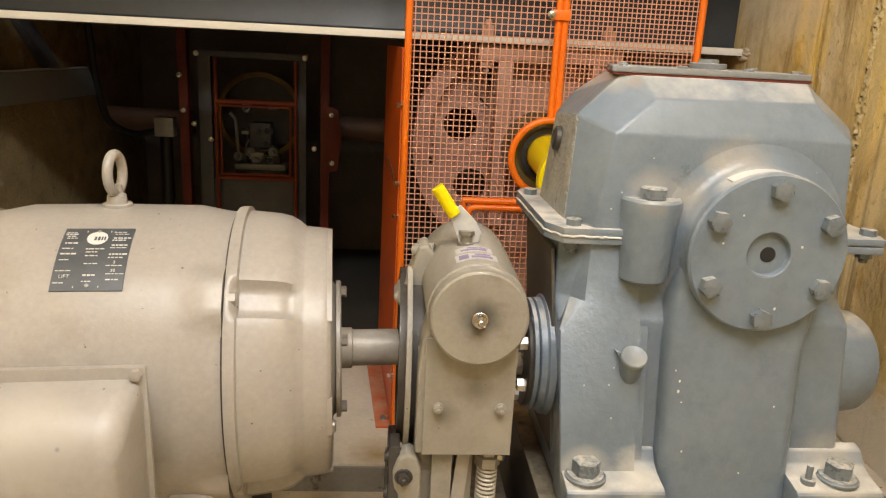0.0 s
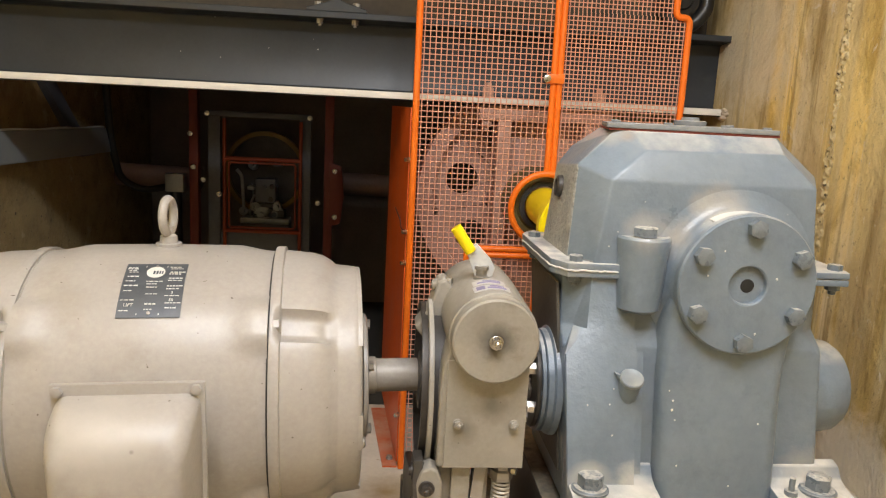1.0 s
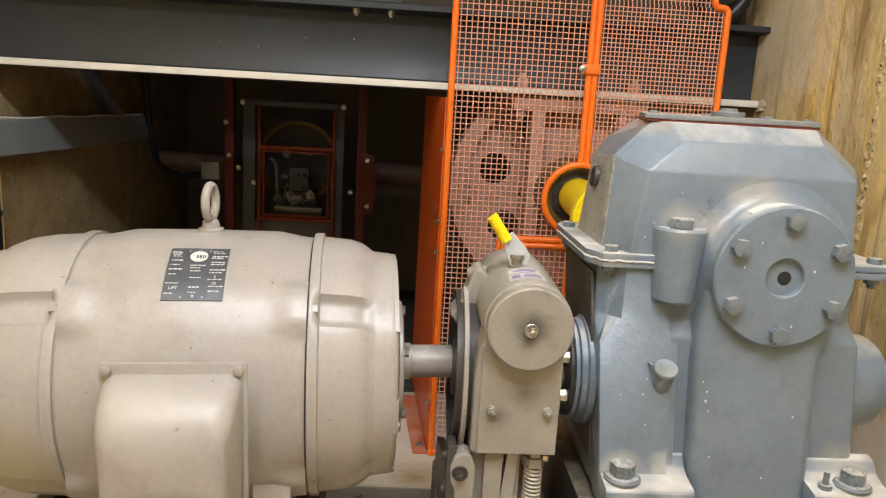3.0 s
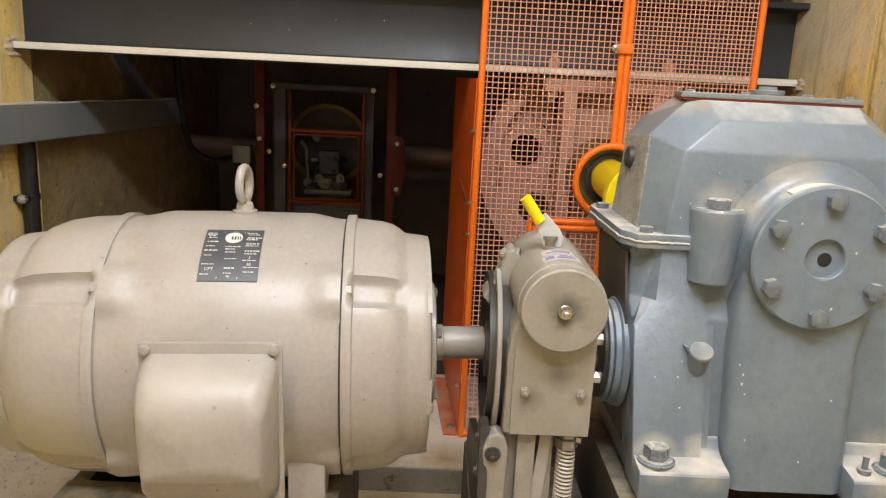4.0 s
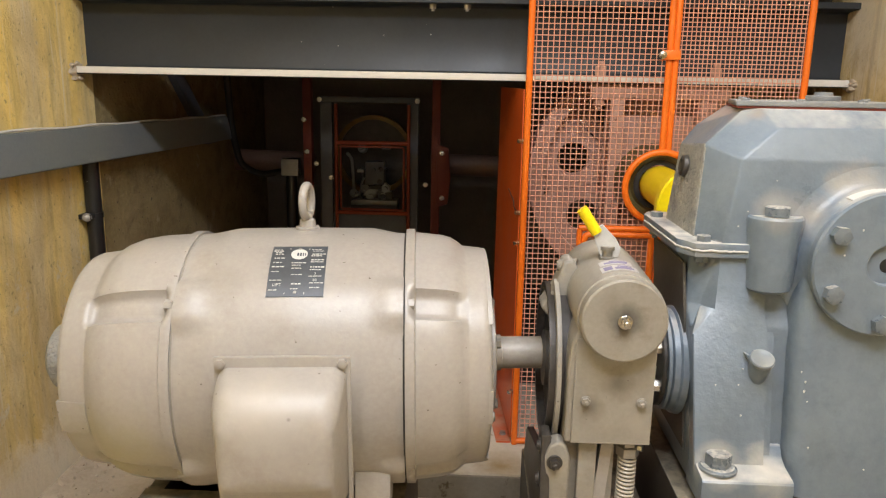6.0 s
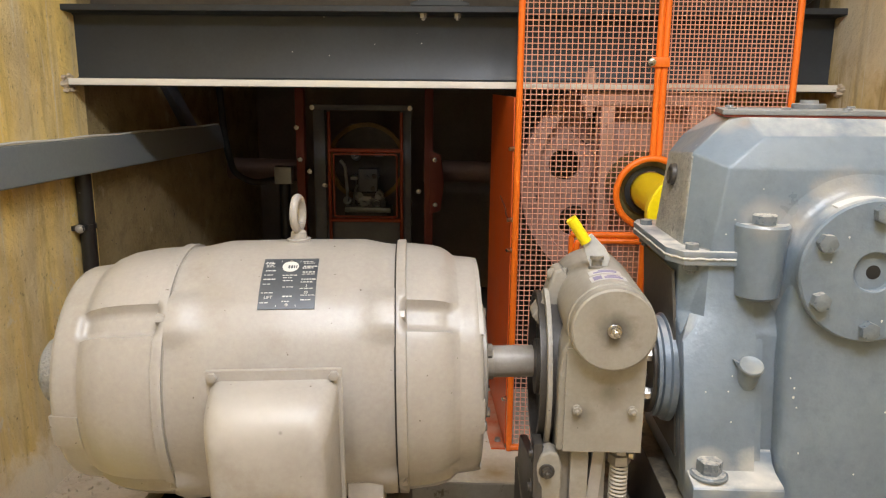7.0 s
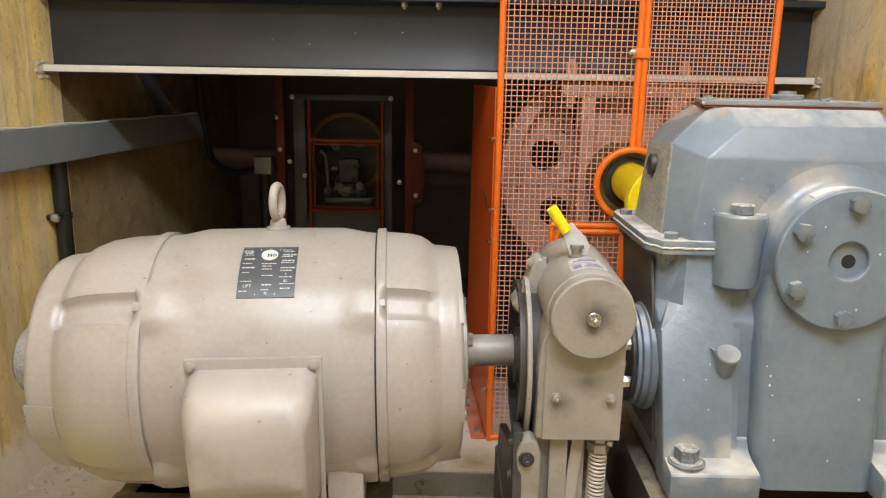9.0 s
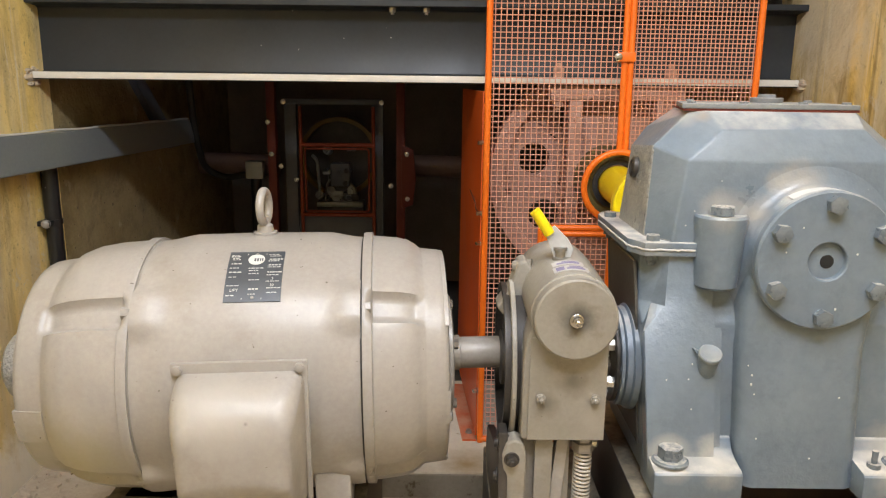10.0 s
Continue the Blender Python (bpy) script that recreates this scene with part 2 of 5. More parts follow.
def wall_concrete(name, skirt_top, gold, dirt):
    """Board-marked concrete: ochre and grey stains that run down the wall, pale drips, blotches and pitting."""
    m = bpy.data.materials.new(name)
    m.use_nodes = True
    nt = m.node_tree
    nodes, link = nt.nodes, nt.links.new
    bsdf = nodes["Principled BSDF"]
    geo = nodes.new("ShaderNodeNewGeometry")

    def field(stretch, detail=5.0, roughness=0.6, warp=0.0):
        mp = nodes.new("ShaderNodeMapping")
        mp.inputs["Scale"].default_value = stretch
        link(geo.outputs["Position"], mp.inputs["Vector"])
        n = nodes.new("ShaderNodeTexNoise")
        n.inputs["Scale"].default_value, n.inputs["Detail"].default_value = 1.0, detail
        n.inputs["Roughness"].default_value, n.inputs["Distortion"].default_value = roughness, warp
        link(mp.outputs["Vector"], n.inputs["Vector"])
        return n.outputs["Fac"]

    def cut(src, a, b):
        r = nodes.new("ShaderNodeMapRange")
        r.inputs["From Min"].default_value, r.inputs["From Max"].default_value = a, b
        link(src, r.inputs["Value"])
        return r.outputs["Result"]

    def over(fac, a, b, amount=1.0):
        x = nodes.new("ShaderNodeMix")
        x.data_type = "RGBA"
        if amount < 1:
            k = nodes.new("ShaderNodeMath")
            k.operation = "MULTIPLY"
            k.inputs[1].default_value = amount
            link(fac, k.inputs[0])
            fac = k.outputs[0]
        link(fac, x.inputs["Factor"])
        for value, sock in ((a, x.inputs["A"]), (b, x.inputs["B"])):
            if isinstance(value, tuple):
                sock.default_value = (*value, 1)
            else:
                link(value, sock)
        return x.outputs["Result"]

    wide = field((7.0, 7.0, 0.9), 4.0, 0.55, 0.6)
    streak = field((20.0, 20.0, 1.4), 4.0, 0.6, 0.4)
    blotch = field((6.0, 6.0, 4.5), 8.0, 0.68, 0.5)
    grit = field((70.0, 70.0, 55.0), 4.0, 0.7)
    boards = field((11.0, 11.0, 0.12), 1.0, 0.4)
    colour = over(cut(wide, 0.38, 0.62), (0.72, 0.60, 0.35), gold)
    colour = over(cut(blotch, 0.44, 0.60), colour, (0.40, 0.255, 0.055), 0.85 * dirt)
    colour = over(cut(boards, 0.44, 0.56), colour, (0.48, 0.42, 0.29), 0.45 * dirt)
    colour = over(cut(streak, 0.54, 0.64), colour, (0.23, 0.14, 0.03), 0.65 * dirt)
    colour = over(cut(field((17.0, 17.0, 0.8), 6.0, 0.7, 0.8), 0.60, 0.66), colour, (0.74, 0.69, 0.56), 0.6)
    colour = over(cut(field((9.0, 9.0, 7.0), 9.0, 0.75, 0.3), 0.60, 0.66), colour, (0.64, 0.61, 0.52), 0.6)
    colour = over(cut(grit, 0.60, 0.70), colour, (0.20, 0.15, 0.07), 0.6)
    colour = over(cut(field((34.0, 34.0, 20.0), 6.0, 0.75, 0.4), 0.63, 0.68), colour, (0.76, 0.72, 0.60), 0.55)
    colour = over(cut(field((48.0, 48.0, 30.0), 5.0, 0.7), 0.66, 0.70), colour, (0.13, 0.095, 0.045), 0.7)
    near = nodes.new("ShaderNodeVectorMath")
    near.operation = "DISTANCE"
    near.inputs[1].default_value = (0.86, 1.12, 1.12)
    link(geo.outputs["Position"], near.inputs[0])
    ragged = nodes.new("ShaderNodeMath")
    ragged.operation = "MULTIPLY_ADD"
    ragged.inputs[1].default_value = 0.5
    link(blotch, ragged.inputs[0])
    link(near.outputs["Value"], ragged.inputs[2])
    colour = over(cut(ragged.outputs[0], 0.50, 0.36), colour, (0.62, 0.58, 0.49), 0.6)
    low = nodes.new("ShaderNodeSeparateXYZ")
    link(geo.outputs["Position"], low.inputs[0])
    skirt = nodes.new("ShaderNodeMath")
    skirt.operation = "MULTIPLY_ADD"
    skirt.inputs[1].default_value = 0.5
    link(blotch, skirt.inputs[0])
    link(low.outputs["Z"], skirt.inputs[2])
    # pale crumbly concrete along the foot of the wall
    colour = over(cut(skirt.outputs[0], skirt_top, skirt_top - 0.12), colour, (0.80, 0.74, 0.62), 0.8)
    link(colour, bsdf.inputs["Base Color"])
    bsdf.inputs["Roughness"].default_value = 0.8
    add = nodes.new("ShaderNodeMath")
    add.operation = "MULTIPLY_ADD"
    add.inputs[1].default_value = 0.5
    link(grit, add.inputs[0])
    link(blotch, add.inputs[2])
    b = nodes.new("ShaderNodeBump")
    b.inputs["Strength"].default_value, b.inputs["Distance"].default_value = 0.85, 0.010
    link(add.outputs[0], b.inputs["Height"])
    link(b.outputs["Normal"], bsdf.inputs["Normal"])
    return m


CONCRETE = wall_concrete("stained_wall_concrete", 0.58, (0.82, 0.585, 0.15), 1.0)
GOLD_CONCRETE = wall_concrete("golden_wall_concrete", 0.20, (0.92, 0.70, 0.22), 0.4)
# browner than the front wall, and toned down further for the pit's shade
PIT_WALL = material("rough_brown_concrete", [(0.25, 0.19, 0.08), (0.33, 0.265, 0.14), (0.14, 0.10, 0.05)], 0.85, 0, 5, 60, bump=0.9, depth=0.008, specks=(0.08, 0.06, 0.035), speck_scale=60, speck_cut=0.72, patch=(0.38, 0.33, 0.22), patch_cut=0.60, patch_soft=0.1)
# near-black so the slab's lit face stands for unlit space above the beam
SLAB_FACE = material("shade_slab", [(0.05, 0.04, 0.032), (0.085, 0.072, 0.055)], 0.85, 0, 5, 60, bump=0.5)
# front face in a darker grey than the plinth top
PLINTH_FACE = material("grey_plinth_face", [(0.26, 0.235, 0.195), (0.34, 0.31, 0.26)], 0.85, 0, 7, 70, bump=0.5, depth=0.004, patch=(0.14, 0.11, 0.07), patch_cut=0.6)
FLOOR = material("dusty_concrete", [(0.52, 0.43, 0.32), (0.60, 0.52, 0.40), (0.42, 0.34, 0.24)], 0.85, 0, 5, 70, bump=0.5, depth=0.005,
                 specks=(0.15, 0.09, 0.05), speck_scale=60, speck_cut=0.72)
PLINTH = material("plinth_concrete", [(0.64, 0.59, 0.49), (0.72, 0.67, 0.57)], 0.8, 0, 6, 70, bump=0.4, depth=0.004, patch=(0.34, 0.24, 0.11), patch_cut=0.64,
                  stain=[((-0.130, 0.960, -0.190), 0.02, 0.10, (0.34, 0.23, 0.09), 0.9)])
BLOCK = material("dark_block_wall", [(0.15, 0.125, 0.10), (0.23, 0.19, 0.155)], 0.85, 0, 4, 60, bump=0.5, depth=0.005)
EDGE = material("worn_flange_edge", [(0.72, 0.69, 0.62), (0.80, 0.77, 0.70)], 0.55, 0, 9, 90, stretch=(0.5, 3, 3), bump=0.3, patch=(0.16, 0.14, 0.11), patch_cut=0.66)
# door orange, yellow and grey, darkened in colour for the far pit's shade
DOOR_ORANGE = material("dimmed_door_orange", [(0.34, 0.055, 0.012), (0.28, 0.045, 0.012)], 0.5, 0, 9, 90, bump=0.1)
DIM_YELLOW = material("dimmed_yellow_paint", [(0.22, 0.13, 0.014), (0.26, 0.16, 0.02)], 0.5, 0, 9, 90)
DIM_GREY = material("dimmed_grey_paint", [(0.09, 0.095, 0.11), (0.13, 0.135, 0.15)], 0.5, 0, 8, 90)
# unseen ceiling, lightened so it bounces some fill
CEIL = material("ceiling_paint", [(0.30, 0.285, 0.26), (0.38, 0.36, 0.33)], 0.8, 0, 4, 60)
WHITE = material("white_enamel", [(0.7, 0.7, 0.68), (0.76, 0.76, 0.74)], 0.4, 0, 8, 90)
# unseen closing wall, pale so it bounces fill onto the machines
PALE_WALL = material("pale_bounce_wall", [(0.62, 0.60, 0.55), (0.70, 0.68, 0.62)], 0.8, 0, 3, 60)
# dark tone that keeps the unseen pit floor from bouncing light
DARK_WALL = material("low_bounce_concrete", [(0.06, 0.055, 0.047), (0.09, 0.082, 0.07)], 0.8, 0, 3, 60)

# ---- mesh helpers ----


def thing(name, label, category, at=(0, 0, 0), turn=None, group="", kind="", shift=(0, 0, 0)):
    """An Empty at the thing's base; its parts are modelled in the place's own coordinates."""
    ob = new(name)
    ob.empty_display_size = 0.05
    ob["base"] = at
    ob.matrix_basis = Matrix.Translation(Vector(at) + Vector(shift)) @ (turn or Matrix.Identity(4))
    return tagged(ob, label, category, group, kind)


def part(name, bm, mat, parent, label="", smooth=35, kind=""):
    me = bpy.data.meshes.new(name)
    bmesh.ops.recalc_face_normals(bm, faces=bm.faces)
    bm.to_mesh(me)
    bm.free()
    return part_of(name, me, mat, parent, label, smooth, kind)


def part_of(name, me, mat, parent, label="", smooth=35, kind="", at=None):
    if mat and not me.materials:
        me.materials.append(mat)
    if smooth:
        me.shade_smooth()
        me.set_sharp_from_angle(angle=radians(smooth))
    ob = new(name, me)
    if parent:
        ob.parent = parent
        root = parent
        while root.parent:
            root = root.parent
        if parent is root:
            ob.matrix_parent_inverse = Matrix.Translation(root["base"]).inverted()
    if at is not None:
        ob.matrix_basis = at
    if label:
        ob["label"] = label
    if kind:
        ob["kind"] = kind
    return ob


def box(bm, x0, x1, y0, y1, z0, z1, bevel=0.0, seg=2):
    made = bmesh.ops.create_cube(bm, size=1)["verts"]
    for v in made:
        v.co = Vector(((x0 + x1) / 2 + v.co.x * (x1 - x0), (y0 + y1) / 2 + v.co.y * (y1 - y0), (z0 + z1) / 2 + v.co.z * (z1 - z0)))
    if bevel:
        edges = list({e for v in made for e in v.link_edges})
        bmesh.ops.bevel(bm, geom=edges, offset=bevel, segments=seg, affect="EDGES", profile=0.6)
    return bm


def frame_axes(way):
    way = Vector(way).normalized()
    side = way.cross(Vector((0, 0, 1)) if abs(way.z) < 0.9 else Vector((0, 1, 0))).normalized()
    return way, side, side.cross(way)


def lathe(bm, origin, way, profile, seg=48, start=0.0):
    """Turns a profile of (distance along the axis, radius) about the axis."""
    w, a, b = frame_axes(way)
    origin = Vector(origin)
    rings = []
    for d, r in profile:
        if r < 1e-6:
            rings.append([bm.verts.new(origin + w * d)])
        else:
            rings.append([bm.verts.new(origin + w * d + (a * math.cos(start + 2 * math.pi * i / seg) + b * math.sin(start + 2 * math.pi * i / seg)) * r) for i in range(seg)])
    for p, q in zip(rings, rings[1:]):
        for i in range(seg):
            j = (i + 1) % seg
            if len(p) == 1 and len(q) > 1:
                bm.faces.new((p[0], q[i], q[j]))
            elif len(q) == 1 and len(p) > 1:
                bm.faces.new((p[i], q[0], p[j]))
            elif len(p) > 1:
                bm.faces.new((p[i], q[i], q[j], p[j]))
    return bm


def disc(bm, origin, way, r, length, bevel=0.002, seg=40, start=0.0):
    return lathe(bm, origin, way, [(0, 0), (0, r - bevel), (bevel, r), (length - bevel, r), (length, r - bevel), (length, 0)], seg, start)


def prism(bm, poly, axis, lo, hi, bevel=0.0, seg=2):
    """Extrudes a polygon: axis y takes (x, z) points, axis z (x, y), axis x (y, z)."""
    def at(p, d):
        return {"y": (p[0], d, p[1]), "z": (p[0], p[1], d), "x": (d, p[0], p[1])}[axis]
    a = [bm.verts.new(at(p, lo)) for p in poly]
    b = [bm.verts.new(at(p, hi)) for p in poly]
    n = len(poly)
    faces = [bm.faces.new(a), bm.faces.new(b[::-1])] + [bm.faces.new((a[i], b[i], b[(i + 1) % n], a[(i + 1) % n])) for i in range(n)]
    if bevel:
        bmesh.ops.recalc_face_normals(bm, faces=faces)
        bmesh.ops.bevel(bm, geom=list({e for f in faces for e in f.edges}), offset=bevel, segments=seg, affect="EDGES", profile=0.6)
    return bm


def rings_solid(bm, rings):
    """Joins closed rings of points, one above the other, into a capped solid."""
    made = [[bm.verts.new(p) for p in ring] for ring in rings]
    n = len(made[0])
    for p, q in zip(made, made[1:]):
        for i in range(n):
            bm.faces.new((p[i], p[(i + 1) % n], q[(i + 1) % n], q[i]))
    bm.faces.new(made[0][::-1])
    bm.faces.new(made[-1])
    return bm


def sweep(bm, points, r, seg=10, closed=False):
    """A round bar along a line of points."""
    pts = [Vector(p) for p in points]
    n = len(pts)
    rings, normal = [], None
    for i, p in enumerate(pts):
        before = pts[(i - 1) % n] if closed or i else pts[i]
        after = pts[(i + 1) % n] if closed or i < n - 1 else pts[i]
        t = (after - before).normalized()
        if normal is None:
            normal = t.cross(Vector((0.31, 0.17, 0.93))).normalized()
        normal = (normal - t * normal.dot(t)).normalized()
        other = t.cross(normal)
        rings.append([bm.verts.new(p + (normal * math.cos(2 * math.pi * k / seg) + other * math.sin(2 * math.pi * k / seg)) * r) for k in range(seg)])
    for i in range(n if closed else n - 1):
        p, q = rings[i], rings[(i + 1) % n]
        for k in range(seg):
            bm.faces.new((p[k], p[(k + 1) % seg], q[(k + 1) % seg], q[k]))
    if not closed:
        bm.faces.new(rings[0])
        bm.faces.new(rings[-1][::-1])
    return bm


def bent(points, radius, steps=5):
    """A line of points with its corners rounded."""
    pts = [Vector(p) for p in points]
    out = [pts[0]]
    for a, b, c in zip(pts, pts[1:], pts[2:]):
        u, v = (a - b), (c - b)
        r = min(radius, u.length * 0.45, v.length * 0.45)
        p, q = b + u.normalized() * r, b + v.normalized() * r
        out += [(p * (1 - s) ** 2 + b * 2 * s * (1 - s) + q * s * s) for s in (k / steps for k in range(steps + 1))]
    return out + [pts[-1]]


BOLTS = {}


def bolt_mesh(across, height, washer, nut):
    key = (across, height, washer, nut)
    if key not in BOLTS:
        bm = bmesh.new()
        r = across / math.sqrt(3)
        low = 0.0
        if washer:
            disc(bm, (0, 0, 0), (0, 0, 1), washer, 0.003, 0.0008, 28)
            low = 0.003
        c = 0.12 * r
        lathe(bm, (0, 0, low), (0, 0, 1), [(0, 0), (0, r), (height - c * 0.6, r), (height, r - c * 1.6), (height, 0)], 6, 0.3)
        if nut:
            disc(bm, (0, 0, low + height), (0, 0, 1), across * 0.3, across * 0.35, 0.0015, 16)
        bmesh.ops.recalc_face_normals(bm, faces=bm.faces)
        me = bpy.data.meshes.new("bolt")
        bm.to_mesh(me)
        bm.free()
        BOLTS[key] = me
    return BOLTS[key]


def bolt(parent, at, way, across, height, mat, washer=0.0, nut=False, name="bolt", spin=0.0):
    me = bolt_mesh(across, height, washer, nut)
    if me.materials and me.materials[0] != mat:
        me = me.copy()
        me.materials.clear()
    w, a, b = frame_axes(way)
    rot = Matrix((a, b, w)).transposed().to_4x4()
    return part_of(name, me, mat, parent, smooth=30, at=Matrix.Translation(at) @ rot @ Matrix.Rotation(spin, 4, "Z"))


def loose(ob, label, category, group="", kind=""):
    return tagged(ob, label, category, group, kind)

# ---- the setting ----
WEST, EAST, NORTH, SOUTH = -1.46, 0.86, 3.3, -4.6
FLOOR_Z = -0.27


def slab(name, x0, x1, y0, y1, z0, z1, mat, label, category, bevel=0.0):
    ob = part(name, box(bmesh.new(), x0, x1, y0, y1, z0, z1, bevel), mat, None, smooth=0)
    return tagged(ob, label, category, kind="structure")


slab("floor", WEST - 0.2, EAST + 0.2, SOUTH - 0.2, NORTH + 0.2, FLOOR_Z - 0.15, FLOOR_Z, FLOOR, "dusty tan concrete floor strewn with grit", "floor")
slab("wall_west_pit", WEST - 0.2, WEST - 0.003, 1.33, NORTH, FLOOR_Z, 3.0, PIT_WALL, "rough brown concrete wall of the pit, darkened further for shade", "wall")
slab("wall_west", WEST - 0.2, WEST, SOUTH, 1.33, FLOOR_Z, 3.0, GOLD_CONCRETE, "board-marked concrete wall stained ochre and grey", "wall")
slab("wall_east", EAST, EAST + 0.2, SOUTH, NORTH, FLOOR_Z, 3.0, CONCRETE, "ochre-stained concrete wall with a rough vertical joint", "wall")
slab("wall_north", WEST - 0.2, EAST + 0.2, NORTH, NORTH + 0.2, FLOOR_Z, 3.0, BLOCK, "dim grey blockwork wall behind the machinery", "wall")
slab("wall_south", WEST - 0.2, EAST + 0.2, SOUTH - 0.2, SOUTH, FLOOR_Z, 3.0, PALE_WALL, "plain unseen wall behind the camera, pale to bounce light", "wall")
slab("ceiling", WEST - 0.2, EAST + 0.2, SOUTH - 0.2, 1.42, 3.0, 3.15, CEIL, "unseen grey ceiling, lightened to bounce light", "ceiling")
# added slab that keeps overhead light from passing above the beam
slab("light_block_slab", WEST, EAST, 1.42, NORTH, 1.165, 3.0, SLAB_FACE, "added dark slab that blocks light over the sheave pit", "ceiling")
slab("plinth", -0.62, EAST, 0.91, 1.6, FLOOR_Z, -0.19, PLINTH, "pale worn concrete plinth with brown stains", "plinth", 0.008)
slab("plinth_face", -0.618, 0.74, 0.902, 0.9095, FLOOR_Z, -0.196, PLINTH_FACE, "darker grey front face of the concrete plinth", "plinth")
# unseen floor sheet added to cut bounce inside the pit
slab("pit_floor", WEST, EAST, 1.62, NORTH, FLOOR_Z, FLOOR_Z + 0.012, DARK_WALL, "unseen floor of the sheave pit, dark to cut bounced light", "floor")
slab("ledge", 0.74, EAST, SOUTH, 0.91, FLOOR_Z, 0.14, FLOOR, "dusty concrete ledge along the wall", "ledge", 0.012)

# rough open joint in the east wall
bm = bmesh.new()
rows_ = []
for k in range(420):
    z = 0.12 + k * 0.0036
    yc = 0.645 + 0.014 * noise.noise((0, 0, z * 2.1)) + 0.004 * noise.noise((2, 0, z * 25))
    wide_ = 0.034 + 0.022 * noise.noise((5, 1, z * 7)) + 0.012 * noise.noise((7, 1, z * 40))
    row = []
    for m_ in range(15):
        u = m_ / 14
        edge_ = math.sin(math.pi * u) ** 0.4
        lump = 0.009 * noise.noise((3.0, u * 5.0, z * 55)) + 0.006 * noise.noise((9.0, u * 13.0, z * 150)) + 0.002
        row.append(bm.verts.new((EAST + 0.003 - edge_ * max(-0.001, lump + 0.003), yc + (u - 0.5) * wide_, z)))
    rows_.append(row)
for p, q in zip(rows_, rows_[1:]):
    for k in range(14):
        bm.faces.new((p[k], p[k + 1], q[k + 1], q[k]))
tagged(part("wall_joint", bm, JOINT, None, smooth=60), "crumbling vertical mortar joint in the concrete wall", "joint", kind="structure")

# ---- steel beam across the room ----
BEAM_Y, BEAM_LO, BEAM_HI = 1.23, 0.919, 1.159
beam = thing("steel_beam", "black-painted steel beam with pale dust on its flanges", "beam", (-0.3, 1.29, BEAM_LO), kind="structure")
bm = bmesh.new()
w0, w1, t = BEAM_Y, BEAM_Y + 0.155, 0.018
mid = (w0 + w1) / 2
prism(bm, [(w0, BEAM_LO), (w1, BEAM_LO), (w1, BEAM_LO + t), (mid + 0.016, BEAM_LO + t + 0.004), (mid + 0.004, BEAM_LO + 0.028), (mid + 0.004, BEAM_HI - 0.028), (mid + 0.016, BEAM_HI - t - 0.004),
           (w1, BEAM_HI - t), (w1, BEAM_HI), (w0, BEAM_HI), (w0, BEAM_HI - t), (mid - 0.016, BEAM_HI - t - 0.004), (mid - 0.004, BEAM_HI - 0.028), (mid - 0.004, BEAM_LO + 0.028),
           (mid - 0.016, BEAM_LO + t + 0.004), (w0, BEAM_LO + t)], "x", WEST - 0.02, EAST + 0.02, 0.0015, 1)
part("girder", bm, BLACK, beam)
part("flange_edge", box(bmesh.new(), WEST, EAST, BEAM_Y - 0.004, BEAM_Y + 0.004, BEAM_LO + 0.003, BEAM_LO + 0.0225, 0.0015), EDGE, beam, "pale worn and dusty flange edge")
for x in (-0.371, -0.269):
    bolt(beam, (x, BEAM_Y + 0.03, BEAM_HI - t), (0, 0, -1), 0.018, 0.012, DULL_STEEL, 0.012, True)

rail_foot = thing("rail_bracket", "black steel rail foot bolted on the beam", "bracket", (-0.322, 1.27, BEAM_HI))
part("foot", prism(bmesh.new(), [(-0.408, BEAM_HI), (-0.234, BEAM_HI), (-0.234, BEAM_HI + 0.010), (-0.285, BEAM_HI + 0.024), (-0.312, BEAM_HI + 0.034), (-0.317, BEAM_HI + 0.20),
                                 (-0.327, BEAM_HI + 0.20), (-0.332, BEAM_HI + 0.034), (-0.358, BEAM_HI + 0.024), (-0.408, BEAM_HI + 0.010)], "y", 1.235, 1.335, 0.002, 1), BLACK, rail_foot)
for x in (-0.376, -0.266):
    bolt(rail_foot, (x, 1.262, BEAM_HI + 0.014), (0, 0, 1), 0.02, 0.012, DULL_STEEL, 0.014)

# ragged mortar where the beam runs into the walls
for side, x in (("west", WEST), ("east", EAST)):
    bm = bmesh.new()
    rm = random.Random(5 if side == "west" else 6)
    for k in range(26):
        lump = bmesh.ops.create_icosphere(bm, subdivisions=2, radius=rm.uniform(0.005, 0.013))["verts"]
        at = Vector((x, rm.uniform(1.205, 1.26), BEAM_LO + rm.gauss(0.008, 0.009)))
        for v in lump:
            v.co = Vector((v.co.x * 0.8, v.co.y * 1.6, v.co.z * 0.7)) * (1 + 0.5 * noise.noise(v.co * 160 + Vector((k * 3.1, 0, 0)))) + at
    tagged(part("mortar_packing", bm, FLOOR, None, smooth=50), "ragged dusty mortar packed round the beam end", "mortar", kind="structure")

# black pipes by the east wall
for pts, r, what in (([(0.795, 1.32, 1.54), (0.795, 1.30, 1.32), (0.795, 1.28, 1.235), (0.75, 1.29, 1.182), (0.68, 1.29, 1.182)], 0.022, "glossy black pipe bend above the beam"),):
    ob = part("pipe", sweep(bmesh.new(), bent(pts, 0.05), r, 16), PIPE, None)
    loose(ob, what, "pipe")
drum_end = thing("roller", "black cylindrical roller resting over the beam", "roller", (0.715, 1.31, 1.159))
part("shell", lathe(bmesh.new(), (0.715, 1.27, 1.265), (0, 1, 0), [(0, 0), (0, 0.03), (0.008, 0.034), (0.008, 0.05), (0.12, 0.05), (0.12, 0)], 28), PIPE, drum_end)
